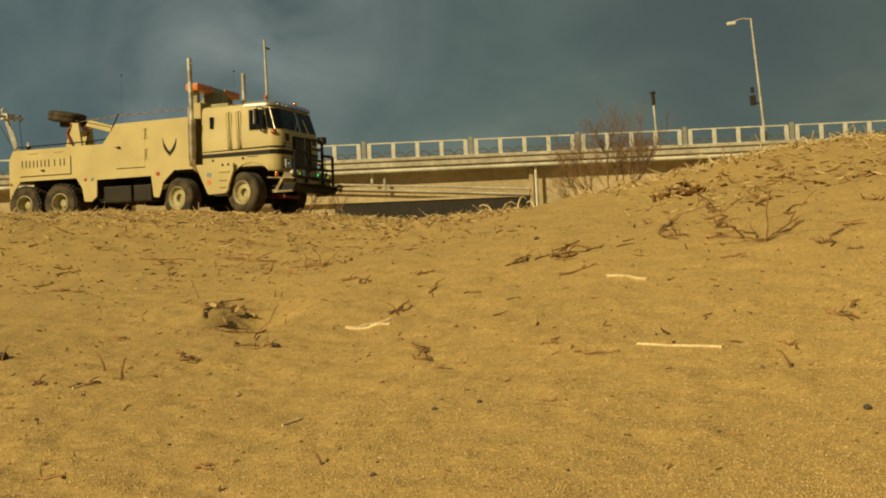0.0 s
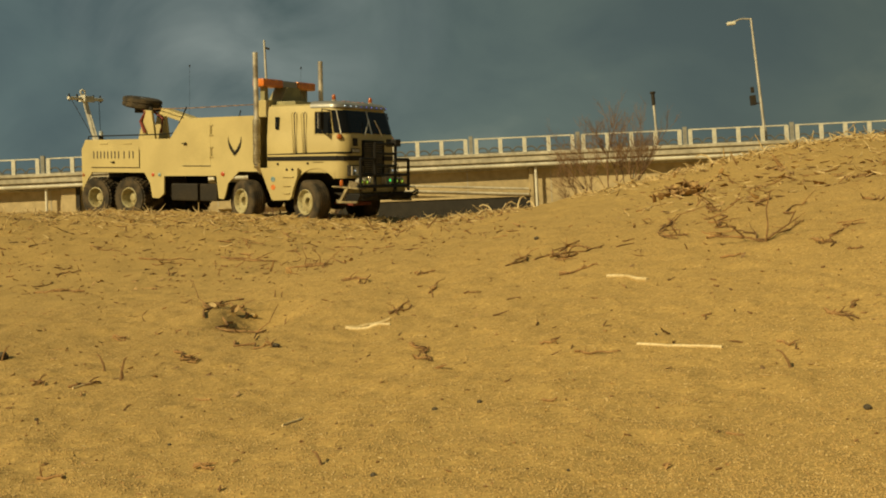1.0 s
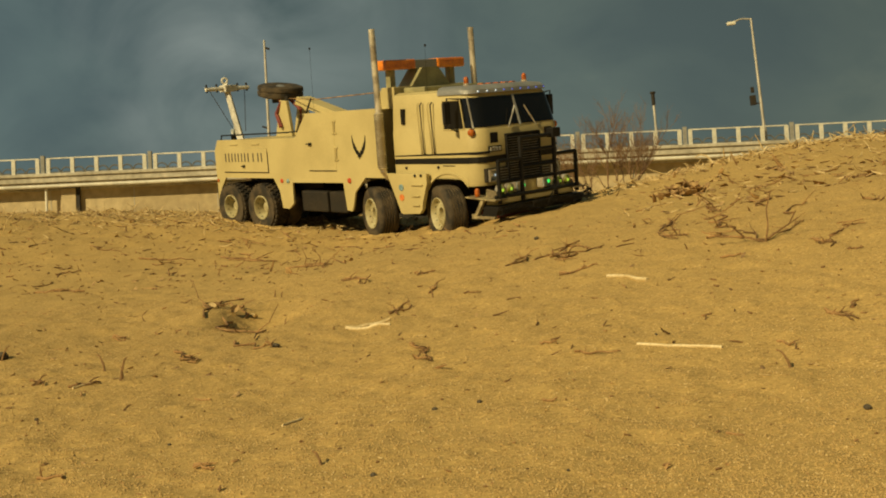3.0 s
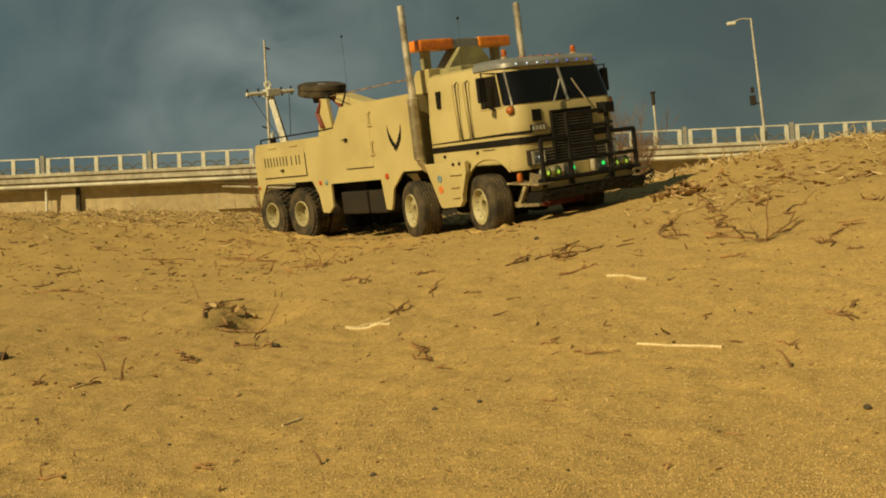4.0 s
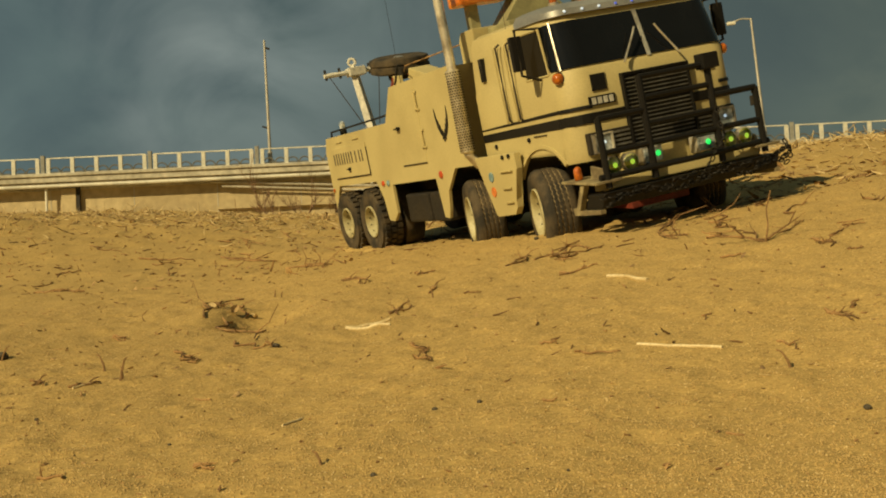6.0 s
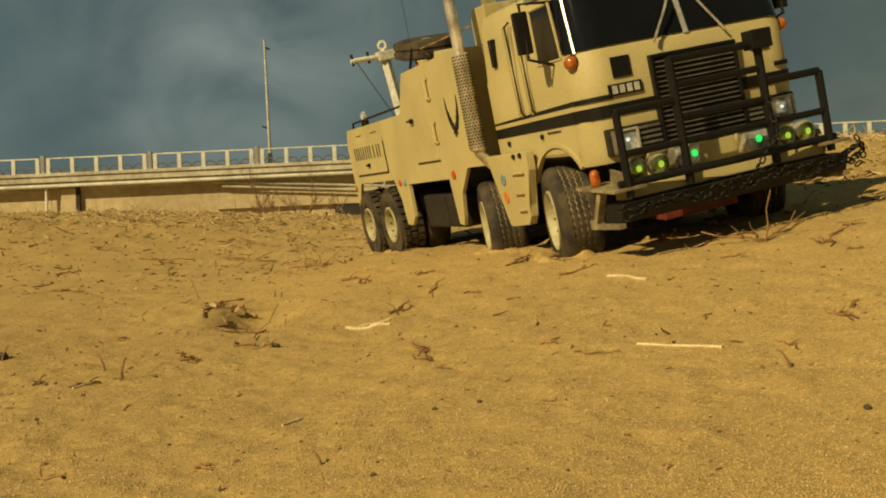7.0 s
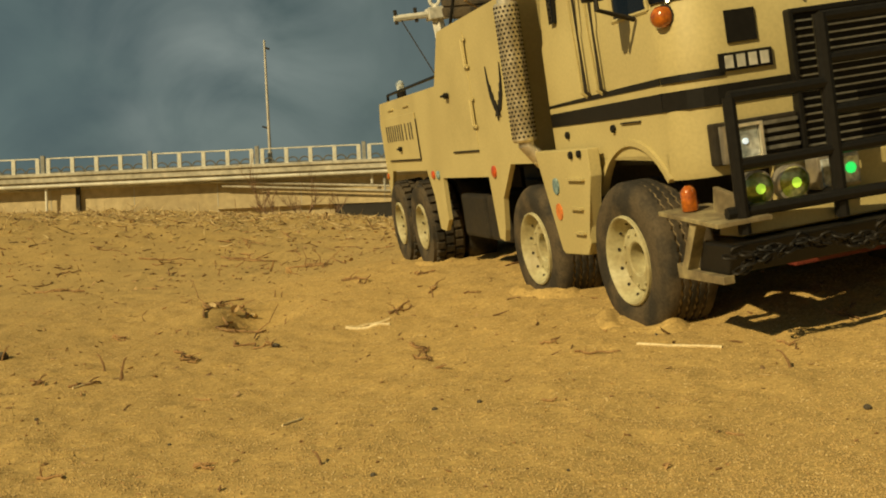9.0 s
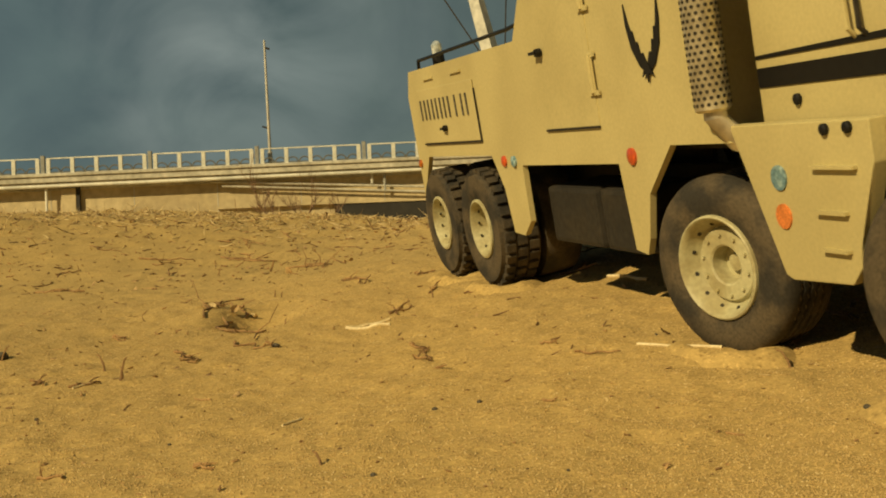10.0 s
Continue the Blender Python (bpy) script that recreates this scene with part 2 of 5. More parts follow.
# ---- mesh helpers ----
def part(name, bm, mat, parent=None, label="", smooth=False):
    me = bpy.data.meshes.new(name)
    bmesh.ops.recalc_face_normals(bm, faces=bm.faces)
    bm.to_mesh(me)
    bm.free()
    me.materials.append(mat)
    if smooth:
        me.polygons.foreach_set("use_smooth", [True] * len(me.polygons))
        me.set_sharp_from_angle(angle=radians(38))
    ob = new(name, me)
    if parent:
        ob.parent = parent
    if label:
        ob["label"] = label
    return ob


def again(name, ob, m, parent=None):
    """Another object on the same mesh, for alike pieces."""
    o = new(name, ob.data)
    o.parent = parent or ob.parent
    o.matrix_basis = m
    return o


def box(bm, x0, x1, y0, y1, z0, z1, bevel=0.0):
    b = bm if not bevel else bmesh.new()
    vs = [b.verts.new((x, y, z)) for x in (x0, x1) for y in (y0, y1) for z in (z0, z1)]
    for q in ((0, 1, 3, 2), (4, 6, 7, 5), (0, 4, 5, 1), (2, 3, 7, 6), (0, 2, 6, 4), (1, 5, 7, 3)):
        b.faces.new([vs[i] for i in q])
    if bevel:
        bmesh.ops.bevel(b, geom=list(b.edges), offset=bevel, segments=2, affect="EDGES", profile=0.6)
        me = bpy.data.meshes.new("tmp")
        b.to_mesh(me)
        b.free()
        bm.from_mesh(me)
        bpy.data.meshes.remove(me)
    return bm


def prism(bm, poly, y0, y1, bevel=0.0):
    """A side view of points (x, z), thick from y0 to y1."""
    b = bmesh.new()
    a = [b.verts.new((x, y0, z)) for x, z in poly]
    c = [b.verts.new((x, y1, z)) for x, z in poly]
    b.faces.new(a)
    b.faces.new(c[::-1])
    k = len(poly)
    for i in range(k):
        b.faces.new((a[i], a[(i + 1) % k], c[(i + 1) % k], c[i]))
    if bevel:
        bmesh.ops.bevel(b, geom=list(b.edges), offset=bevel, segments=2, affect="EDGES", profile=0.6)
    me = bpy.data.meshes.new("tmp")
    b.to_mesh(me)
    b.free()
    bm.from_mesh(me)
    bpy.data.meshes.remove(me)
    return bm


def frame_at(way):
    way = Vector(way).normalized()
    side = way.cross(Vector((0, 0, 1)))
    if side.length < 1e-3:
        side = way.cross(Vector((0, 1, 0)))
    side.normalize()
    return side, way.cross(side)


def tube(bm, pts, r, seg=8, r_end=None):
    pts = [Vector(p) for p in pts]
    rings = []
    for i, p in enumerate(pts):
        way = pts[min(i + 1, len(pts) - 1)] - pts[max(i - 1, 0)]
        a, b = frame_at(way)
        rad = r if r_end is None else r + (r_end - r) * i / (len(pts) - 1)
        rings.append([bm.verts.new(p + (a * math.cos(2 * math.pi * k / seg) + b * math.sin(2 * math.pi * k / seg)) * rad) for k in range(seg)])
    for i in range(len(rings) - 1):
        for k in range(seg):
            bm.faces.new((rings[i][k], rings[i][(k + 1) % seg], rings[i + 1][(k + 1) % seg], rings[i + 1][k]))
    bm.faces.new(rings[0][::-1])
    bm.faces.new(rings[-1])
    return bm


def lathe_y(bm, profile, seg=32, centre=(0, 0, 0), capped=True):
    """Turns points (radius, y) about the y axis."""
    cx, cy, cz = centre
    rings = [[bm.verts.new((cx + r * math.cos(2 * math.pi * k / seg), cy + y, cz + r * math.sin(2 * math.pi * k / seg))) for k in range(seg)]
             for r, y in profile]
    for i in range(len(rings) - 1):
        for k in range(seg):
            bm.faces.new((rings[i][k], rings[i][(k + 1) % seg], rings[i + 1][(k + 1) % seg], rings[i + 1][k]))
    for ring in ((rings[0], rings[-1]) if capped else (rings[-1],)):
        bm.faces.new(ring)
    return bm


def disc(bm, c, axis, r, depth, seg=16, dome=0.0):
    c, axis = Vector(c), Vector(axis).normalized()
    steps = [(r, 0.0), (r, depth)] + ([(r * 0.75, depth + dome * 0.6), (r * 0.35, depth + dome)] if dome else [])
    a, b = frame_at(axis)
    rings = [[bm.verts.new(c + axis * d + (a * math.cos(2 * math.pi * k / seg) + b * math.sin(2 * math.pi * k / seg)) * q) for k in range(seg)]
             for q, d in steps]
    for i in range(len(rings) - 1):
        for k in range(seg):
            bm.faces.new((rings[i][k], rings[i][(k + 1) % seg], rings[i + 1][(k + 1) % seg], rings[i + 1][k]))
    bm.faces.new(rings[0])
    bm.faces.new(rings[-1])
    return bm


def torus(bm, m, big, thin, long=0.0, seg=10, ring=5):
    vs = []
    for i in range(seg):
        a = 2 * math.pi * i / seg
        off = long if math.cos(a) > 0 else -long
        vs.append([bm.verts.new(m @ Vector(((big + thin * math.cos(2 * math.pi * k / ring)) * math.cos(a) + off,
                                            (big + thin * math.cos(2 * math.pi * k / ring)) * math.sin(a),
                                            thin * math.sin(2 * math.pi * k / ring)))) for k in range(ring)])
    for i in range(seg):
        for k in range(ring):
            bm.faces.new((vs[i][k], vs[(i + 1) % seg][k], vs[(i + 1) % seg][(k + 1) % ring], vs[i][(k + 1) % ring]))
    return bm


# ---- ground ----
HILLS = [0.0647, -0.0211, 0.0508, 0.0005, 0.0021, -0.0117, -0.0400, 0.0176, 0.0166, -0.0117, 0.0392, 0.0003, 0.0041, 0.0019, -0.0430, 0.0256, 0.0143, -0.0528, 0.0065, -0.0095, -0.0231, 0.0027, -0.0260, -0.0105, 0.0422, 0.0537, -0.0198, -0.0217, -0.0479, 0.0009, -0.0066, -0.0239, -0.0564, 0.0153, -0.0234, -0.0049, -0.0075, 0.0289, -0.0052, 0.0455, 0.0103, -0.0203, -0.0145, 0.0089, 0.0169, 0.0242, -0.0125, 0.0399, 0.0777, 0.0314, 0.0058, 0.0038, 0.0066, 0.0055, -0.0129, -0.0154, -0.0011, 0.0003, 0.0000]
HILL_AT = [(-1.2 + 0.4 * i, 0.4 * j) for i in range(7) for j in range(8)]
TABLE = np.random.RandomState(5).rand(128, 128)


def lumps(x, y, size):
    u, v = x / size + 37.3, y / size + 11.7
    i, j = np.floor(u).astype(int), np.floor(v).astype(int)
    a, b = u - i, v - j
    a, b = a * a * (3 - 2 * a), b * b * (3 - 2 * b)
    t = lambda p, q: TABLE[p % 128, q % 128]
    return (t(i, j) * (1 - a) + t(i + 1, j) * a) * (1 - b) + (t(i, j + 1) * (1 - a) + t(i + 1, j + 1) * a) * b - 0.5


def smooth_ground(x, y):
    x, y = np.asarray(x, float), np.asarray(y, float)
    z = HILLS[0] + HILLS[1] * np.clip(x, -1.6, 1.6) + HILLS[2] * np.clip(y, -0.6, 3.2)
    for (hx, hy), c in zip(HILL_AT, HILLS[3:]):
        z = z + c * np.exp(-((x - hx) ** 2 + (y - hy) ** 2) / (2 * 0.42 ** 2))
    z = z + 0.05 * (np.clip(y, 3.0, 78.0) - 3.0)
    # the nearer sand falls away to +x
    k = np.clip((y - 0.42) / 0.40, 0, 1)
    z = z - 0.05 * 0.035 * np.logaddexp(0, (np.clip(x, -1, 0.42) - 0.055) / 0.035) * (1 - k * k * (3 - 2 * k)) * np.clip((y + 0.1) / 0.3, 0, 1)
    # a scraped hollow
    z = z - 0.0150 * np.exp(-(((x - -0.126) / 0.025) ** 2 + ((y - 0.762) / 0.052) ** 2)) + 0.006 * np.exp(-(((x - -0.160) / 0.020) ** 2 + ((y - 0.775) / 0.035) ** 2))
    return z


def ground_z(x, y):
    x, y = np.asarray(x, float), np.asarray(y, float)
    far = np.clip((y - 1.2) / 0.8, 0, 1)
    calm = np.exp(-np.clip(np.abs(x) - 1.1, 0, None) * 4 - np.clip(y - 2.5, 0, None) * 4 - np.clip(0.15 - y, 0, None) * 8)
    return (smooth_ground(x, y) + calm * (0.007 * lumps(x, y, 0.16) + 0.005 * lumps(x, y, 0.06) * (0.6 + far) + 0.0030 * lumps(x, y, 0.022) * (0.7 + far)
            + 0.0018 * lumps(x + 0.3, y, 0.011) + 0.0012 * lumps(x, y + 0.7, 0.0055)))


def gz(x, y):
    return float(ground_z(np.array([x]), np.array([y]))[0])


def steps_to(start, end, step):
    return list(np.arange(start, end, step))


def grow(start, first, ratio, end):
    out, s = [], first
    while start < end:
        out.append(start)
        start, s = start + s, s * ratio
    return out + [end]


def build_ground():
    right = steps_to(0, 0.36, 0.0024) + steps_to(0.36, 1.1, 0.009) + grow(1.1, 0.012, 1.16, 2500)
    xs = np.array([-v for v in right[:0:-1]] + right)
    ys = np.array([-v for v in grow(-0.16, 0.02, 1.25, 2500)[::-1][:-1]] + steps_to(0.16, 0.62, 0.0022) + steps_to(0.62, 1.25, 0.0045)
                  + steps_to(1.25, 2.5, 0.0095) + grow(2.5, 0.012, 1.14, 2500))
    X, Y = np.meshgrid(xs, ys)
    Z = ground_z(X.ravel(), Y.ravel())
    nx, ny = len(xs), len(ys)
    idx = np.arange(nx * ny).reshape(ny, nx)
    faces = np.stack([idx[:-1, :-1], idx[:-1, 1:], idx[1:, 1:], idx[1:, :-1]], -1).reshape(-1, 4)
    me = bpy.data.meshes.new("ground")
    me.vertices.add(nx * ny)
    me.vertices.foreach_set("co", np.stack([X.ravel(), Y.ravel(), Z], -1).ravel())
    me.loops.add(faces.size)
    me.loops.foreach_set("vertex_index", faces.ravel())
    me.polygons.add(len(faces))
    me.polygons.foreach_set("loop_start", np.arange(0, faces.size, 4))
    me.update(calc_edges=True)
    me.polygons.foreach_set("use_smooth", [True] * len(faces))
    me.materials.append(SAND)
    tagged(new("ground", me), "dry yellow sand bank with low hollows and ripples", "ground", kind="structure")


build_ground()


# ---- truck ----
R_TYRE = 0.0385
AXLES = (-0.0095, 0.0770, 0.3475, 0.4880)


def section_x(y, front, half, corner):
    k = abs(y) - (half - corner)
    return front if k <= 0 else front - corner + math.sqrt(max(corner * corner - k * k, 0))


LEVELS = [(0.054, 0.560, 0.0850), (0.085, 0.5612, 0.0852), (0.1165, 0.5605, 0.0850), (0.1190, 0.5590, 0.0840), (0.140, 0.5530, 0.0825),
          (0.1600, 0.5470, 0.0805), (0.1675, 0.5420, 0.0780), (0.1710, 0.5340, 0.0700)]


def cab_at(z):
    for (z0, f0, h0), (z1, f1, h1) in zip(LEVELS, LEVELS[1:]):
        if z <= z1:
            k = max(0.0, (z - z0) / (z1 - z0))
            return f0 + (f1 - f0) * k, h0 + (h1 - h0) * k
    return LEVELS[-1][1:]


def loft(bm, levels, rear, corner=0.022, seg=9):
    loops = []
    for z, front, half in levels:
        pts = [(rear, -half)]
        for i in range(seg + 1):
            a = math.pi / 2 * i / seg
            pts.append((front - corner + corner * math.sin(a), -(half - corner + corner * math.cos(a))))
        pts += [(x, -y) for x, y in pts[::-1]]
        loops.append([bm.verts.new((x, y, z)) for x, y in pts])
    n = len(loops[0])
    for a, b in zip(loops, loops[1:]):
        for i in range(n):
            bm.faces.new((a[i], a[(i + 1) % n], b[(i + 1) % n], b[i]))
    bm.faces.new(loops[0])
    bm.faces.new(loops[-1])
    return bm


def cab_patch(bm, y0, y1, z0, z1, proud=0.0012, ny=14, nz=4, corner=0.022):
    """A skin on the cab's front between two heights."""
    grid = []
    for j in range(nz + 1):
        z = z0 + (z1 - z0) * j / nz
        front, half = cab_at(z)
        row = []
        for i in range(ny + 1):
            y = max(-half, min(half, y0 + (y1 - y0) * i / ny))
            row.append((section_x(y, front, half, corner), y, z))
        grid.append(row)
    outer = [[bm.verts.new((x + proud, y * (1 + proud / 0.08), z)) for x, y, z in row] for row in grid]
    inner = [[bm.verts.new((x - 0.001, y, z)) for x, y, z in row] for row in grid]
    for g in (outer, inner):
        for j in range(nz):
            for i in range(ny):
                bm.faces.new((g[j][i], g[j][i + 1], g[j + 1][i + 1], g[j + 1][i]))
    edge = [(0, i) for i in range(ny)] + [(j, ny) for j in range(nz)] + [(nz, i) for i in range(ny, 0, -1)] + [(j, 0) for j in range(nz, 0, -1)]
    for (a, b), (c, d) in zip(edge, edge[1:] + edge[:1]):
        bm.faces.new((outer[a][b], outer[c][d], inner[c][d], inner[a][b]))
    return bm


def arc(cx, cz, r, a0, a1, n=10):
    return [(cx + r * math.cos(radians(a0 + (a1 - a0) * i / n)), cz + r * math.sin(radians(a0 + (a1 - a0) * i / n))) for i in range(n + 1)]


def build_wheel(name, truck, chunky, inward):
    """A tyre about the y axis whose outer face looks to -y; inward: width of the tyre set."""
    w = 0.0245 if chunky else 0.0270
    bm = bmesh.new()
    r = R_TYRE
    prof = [(0.0175 if chunky else 0.0205, 0.002), (0.0192 if chunky else 0.0217, 0.0000), (0.0265, -0.0018), (0.035, -0.0012), (r - 0.0012, 0.0008), (r, 0.0030)]
    ribs = 5
    span = w - 0.006
    for i in range(1, ribs):
        y = 0.003 + span * i / ribs
        if not chunky:
            prof += [(r, y - 0.0009), (r - 0.0016, y - 0.0005), (r - 0.0016, y + 0.0005), (r, y + 0.0009)]
    prof += [(r, w - 0.003), (r - 0.0012, w - 0.0008), (0.035, w + 0.0012), (0.030, w + 0.0022), (0.0245, w + 0.001), (0.0235, w - 0.001)]
    seg = 44 if chunky else 96
    lathe_y(bm, [(q - (0.002 if chunky and q > 0.0365 else 0), y) for q, y in prof], seg, capped=False)

    def zigzag(v):
        k = round(math.atan2(v.co.z, v.co.x) / (2 * math.pi / seg))
        v.co.y += 0.0005 if k % 2 else -0.0005

    if not chunky:
        for v in bm.verts:
            if math.hypot(v.co.x, v.co.z) > r - 0.0018 and 0.0036 < v.co.y < w - 0.0036:
                zigzag(v)
    if chunky:
        count = 30
        for k in range(count):
            for row in range(3):
                a = 2 * math.pi * (k + 0.5 * (row % 2)) / count
                m = Matrix.Rotation(a, 4, "Y")
                y0 = 0.0012 + row * 0.0078
                vs0 = len(bm.verts)
                box(bm, -0.0026, 0.0026, y0, y0 + 0.0062, r - 0.0025, r + 0.0004)
                bm.verts.ensure_lookup_table()
                for v in bm.verts[vs0:]:
                    v.co = m @ v.co
    k_rim = 0.84 if chunky else 0.97
    wheel = part(name, bm, RUBBER, truck, "dusty black tyre with block tread" if chunky else "dusty black tyre with ribbed tread", smooth=True)
    bm = bmesh.new()
    if chunky:
        prof = [(0.0232, -0.0002), (0.0230, -0.0014), (0.0214, -0.0018), (0.0202, 0.0008), (0.0190, 0.014), (0.0172, 0.0175), (0.0100, 0.0170), (0.0092, 0.010),
                (0.0078, 0.0085), (0.002, 0.0085)]
    else:
        prof = [(0.0232, -0.0002), (0.0230, -0.0016), (0.0222, -0.0021), (0.0212, -0.0014), (0.0204, 0.0012), (0.0174, 0.0062), (0.0168, 0.0064), (0.0163, 0.0050),
                (0.0155, 0.0043), (0.0092, 0.0040), (0.0084, 0.0046), (0.0078, 0.0120), (0.0040, 0.0124), (0.0038, 0.0098), (0.0015, 0.0096)]
    lathe_y(bm, [(q * k_rim, y) for q, y in prof], 40, capped=False)
    part("rim", bm, CREAM_RIM, wheel, "cream painted steel rim", smooth=True)
    bm = bmesh.new()
    n_bolt = 10
    for k in range(n_bolt):
        a = 2 * math.pi * k / n_bolt
        c = (0.0133 * k_rim * math.cos(a), 0.0171 if chunky else 0.0040, 0.0133 * k_rim * math.sin(a))
        disc(bm, c, (0, -1, 0), 0.0011 if chunky else 0.0008, 0.0012 if chunky else 0.0009, 6)
    part("wheel_bolt_ring", bm, CREAM_RIM, wheel)
    bm = bmesh.new()
    for k in range(12):
        a = 2 * math.pi * (k + 0.3) / 12
        y = 0.004 if chunky else 0.0037
        rr = (0.0195 if chunky else 0.0190) * k_rim
        lean = 0.0 if chunky else 0.8
        disc(bm, (rr * math.cos(a), y, rr * math.sin(a)), (-lean * math.cos(a), -1, -lean * math.sin(a)), 0.0010, 0.0009 if chunky else 0.0004, 6)
    part("rim_hole_ring", bm, DARK, wheel)
    if not chunky:
        bm = bmesh.new()
        for i in range(1, ribs):
            y = 0.003 + span * i / ribs
            lathe_y(bm, [(r - 0.0014, y + 0.00065), (r - 0.0011, y - 0.00065), (r - 0.0011, y + 0.00065)], seg, capped=False)
            bm.faces.ensure_lookup_table()
            bm.faces.remove(bm.faces[-1])
        for v in bm.verts:
            zigzag(v)
        part("groove_sand", bm, DUST, wheel, "sand packed in the tread grooves")
    if inward:
        bm = bmesh.new()
        lathe_y(bm, [(0.020, 0.028), (r - 0.001, 0.029), (r, 0.032), (r, 0.050), (r - 0.001, 0.053), (0.020, 0.054)], 40)
        part("inner_tyre", bm, RUBBER, wheel, smooth=True)
    return wheel


def side_profile():
    """The outer panel: (x, z) round its outline, with the wheel openings."""
    return [(-0.047, 0.006), (-0.047, 0.095), (-0.036, 0.113), (0.180, 0.1135), (0.210, 0.150), (0.375, 0.152), (0.375, 0.060),
            (0.387, 0.0535), (0.340, 0.0535), (0.3150, 0.0320), (0.3085, 0.0110), (0.3045, 0.0035), (0.2935, 0.0050), (0.2885, 0.0455),
            (0.1640, 0.0445), (0.1630, 0.012), (0.1500, 0.0028), (0.1340, 0.0038), (0.1290, 0.030), (0.1150, 0.0505), (-0.020, 0.0505),
            (-0.036, 0.032), (-0.039, 0.006)]


def truck_parts():
    truck = tagged(new("tow_truck"), "cream eight-wheeled model recovery truck driving over sand", "toy truck")
    truck.empty_display_size = 0.05
    wheels = []

    # recovery body
    bm = bmesh.new()
    prism(bm, [(-0.044, 0.056), (-0.044, 0.094), (-0.034, 0.1115), (0.181, 0.112), (0.2105, 0.1485), (0.374, 0.1505), (0.374, 0.056)], -0.0915, 0.0915, 0.0008)
    part("recovery_body", bm, CREAM, truck)
    for s in (-1, 1):
        bm = bmesh.new()
        prism(bm, side_profile(), s * 0.0920, s * 0.0952)
        part("side_panel", bm, CREAM, truck, "cream side panel with cut-out wheel openings")
        # locker doors, proud of the panel
        bm = bmesh.new()
        y0, y1 = sorted((s * 0.0955, s * 0.0964))
        box(bm, -0.020, 0.103, y0, y1, 0.0605, 0.0985, 0.0004)
        door = part("locker_door", bm, CREAM, truck)
        bm = bmesh.new()
        box(bm, -0.0205, 0.1036, y0, y1 - s * 0.0004 if s > 0 else y1, 0.0592, 0.0603)
        box(bm, 0.1034, 0.1044, y0, y1, 0.0592, 0.093)
        part("door_gap", bm, DARK, door)
        bm = bmesh.new()
        disc(bm, (0.0390, s * 0.0965, 0.0700), (0, s, 0), 0.0021, 0.0028, 8)
        box(bm, 0.033, 0.040, *sorted((s * 0.0985, s * 0.1)), 0.0692, 0.0708)
        part("handle", bm, BLACK, door)
        # lettering on the locker as plain bars
        for i in range(6):
            bm = bmesh.new()
            x = -0.0145 + i * 0.0185
            wd = 0.0062 if i == 4 else 0.0135
            wd = 0.004 if i == 4 else wd
            x = x + (0.005 if i == 4 else 0)
            for k in ((0, 1) if wd > 0.006 else (0,)):
                x0 = x + k * (wd - 0.0040)
                box(bm, x0, x0 + 0.0024, *sorted((s * 0.0966, s * 0.0971)), 0.0770, 0.0910)
            part("lettering_bar", bm, LETTER, door)
        bm = bmesh.new()
        box(bm, 0.2105, 0.276, *sorted((s * 0.0950, s * 0.0956)), 0.0640, 0.142)
        tall = part("tall_door", bm, CREAM, truck)
        bm = bmesh.new()
        box(bm, 0.2105, 0.276, *sorted((s * 0.0954, s * 0.0963)), 0.0628, 0.0638)
        part("door_gap", bm, DARK, tall)
        bm = bmesh.new()
        disc(bm, (0.2190, s * 0.0962, 0.1040), (0, s, 0), 0.0022, 0.003, 8)
        box(bm, 0.2115, 0.2200, *sorted((s * 0.0985, s * 0.1)), 0.1033, 0.1050)
        part("handle", bm, BLACK, tall)
        for z in (0.0885, 0.128):
            bm = bmesh.new()
            box(bm, 0.2745, 0.2795, *sorted((s * 0.0962, s * 0.097)), z - 0.010, z + 0.010, 0.0003)
            tube(bm, [(0.277, s * 0.0972, z - 0.009), (0.277, s * 0.0972, z + 0.009)], 0.0013, 6)
            for dz in (-0.009, 0.009):
                box(bm, 0.2715, 0.2825, *sorted((s * 0.0962, s * 0.0968)), z + dz - 0.0012, z + dz + 0.0012)
            part("hinge", bm, CREAM, tall)
        # winged emblem: two curved blades that meet at the foot
        for q in (-1, 1):
            bm = bmesh.new()
            pts_o = [(0.3320 + q * u, z) for u, z in ((0.0005, 0.0845), (0.0070, 0.0880), (0.0125, 0.0960), (0.0150, 0.1060), (0.0150, 0.1155))]
            pts_i = [(0.3320 + q * u, z) for u, z in ((0.0128, 0.1075), (0.0112, 0.1030), (0.0098, 0.1035), (0.0084, 0.0980), (0.0066, 0.0985), (0.0050, 0.0930), (0.0030, 0.0935), (0.0005, 0.0890))]
            prism(bm, pts_o + pts_i, s * 0.0954, s * 0.0960)
            part("emblem_wing", bm, BLACK, truck, "black curved emblem")
        bm = bmesh.new()
        prism(bm, [(0.3270, 0.0832), (0.3300, 0.0878), (0.3320, 0.0900), (0.3340, 0.0878), (0.3370, 0.0836), (0.3335, 0.0846), (0.3318, 0.0806), (0.3303, 0.0846)], s * 0.0961, s * 0.0966)
        part("emblem_tail", bm, BLACK, truck, "black emblem tail")
        for x, z, r, mat, nm in ((-0.0425, 0.0455, 0.0030, AMBER, "side_marker"), (0.1370, 0.0470, 0.0034, RED_LENS, "side_marker"),
                                 (0.1530, 0.0468, 0.0034, BADGE_BLUE, "reflector"), (0.3040, 0.0490, 0.0040, RED_LENS, "side_marker")):
            bm = bmesh.new()
            disc(bm, (x, s * 0.0952, z), (0, s, 0), r, 0.0012, 14, 0.0009)
            part(nm, bm, mat, truck, smooth=True)
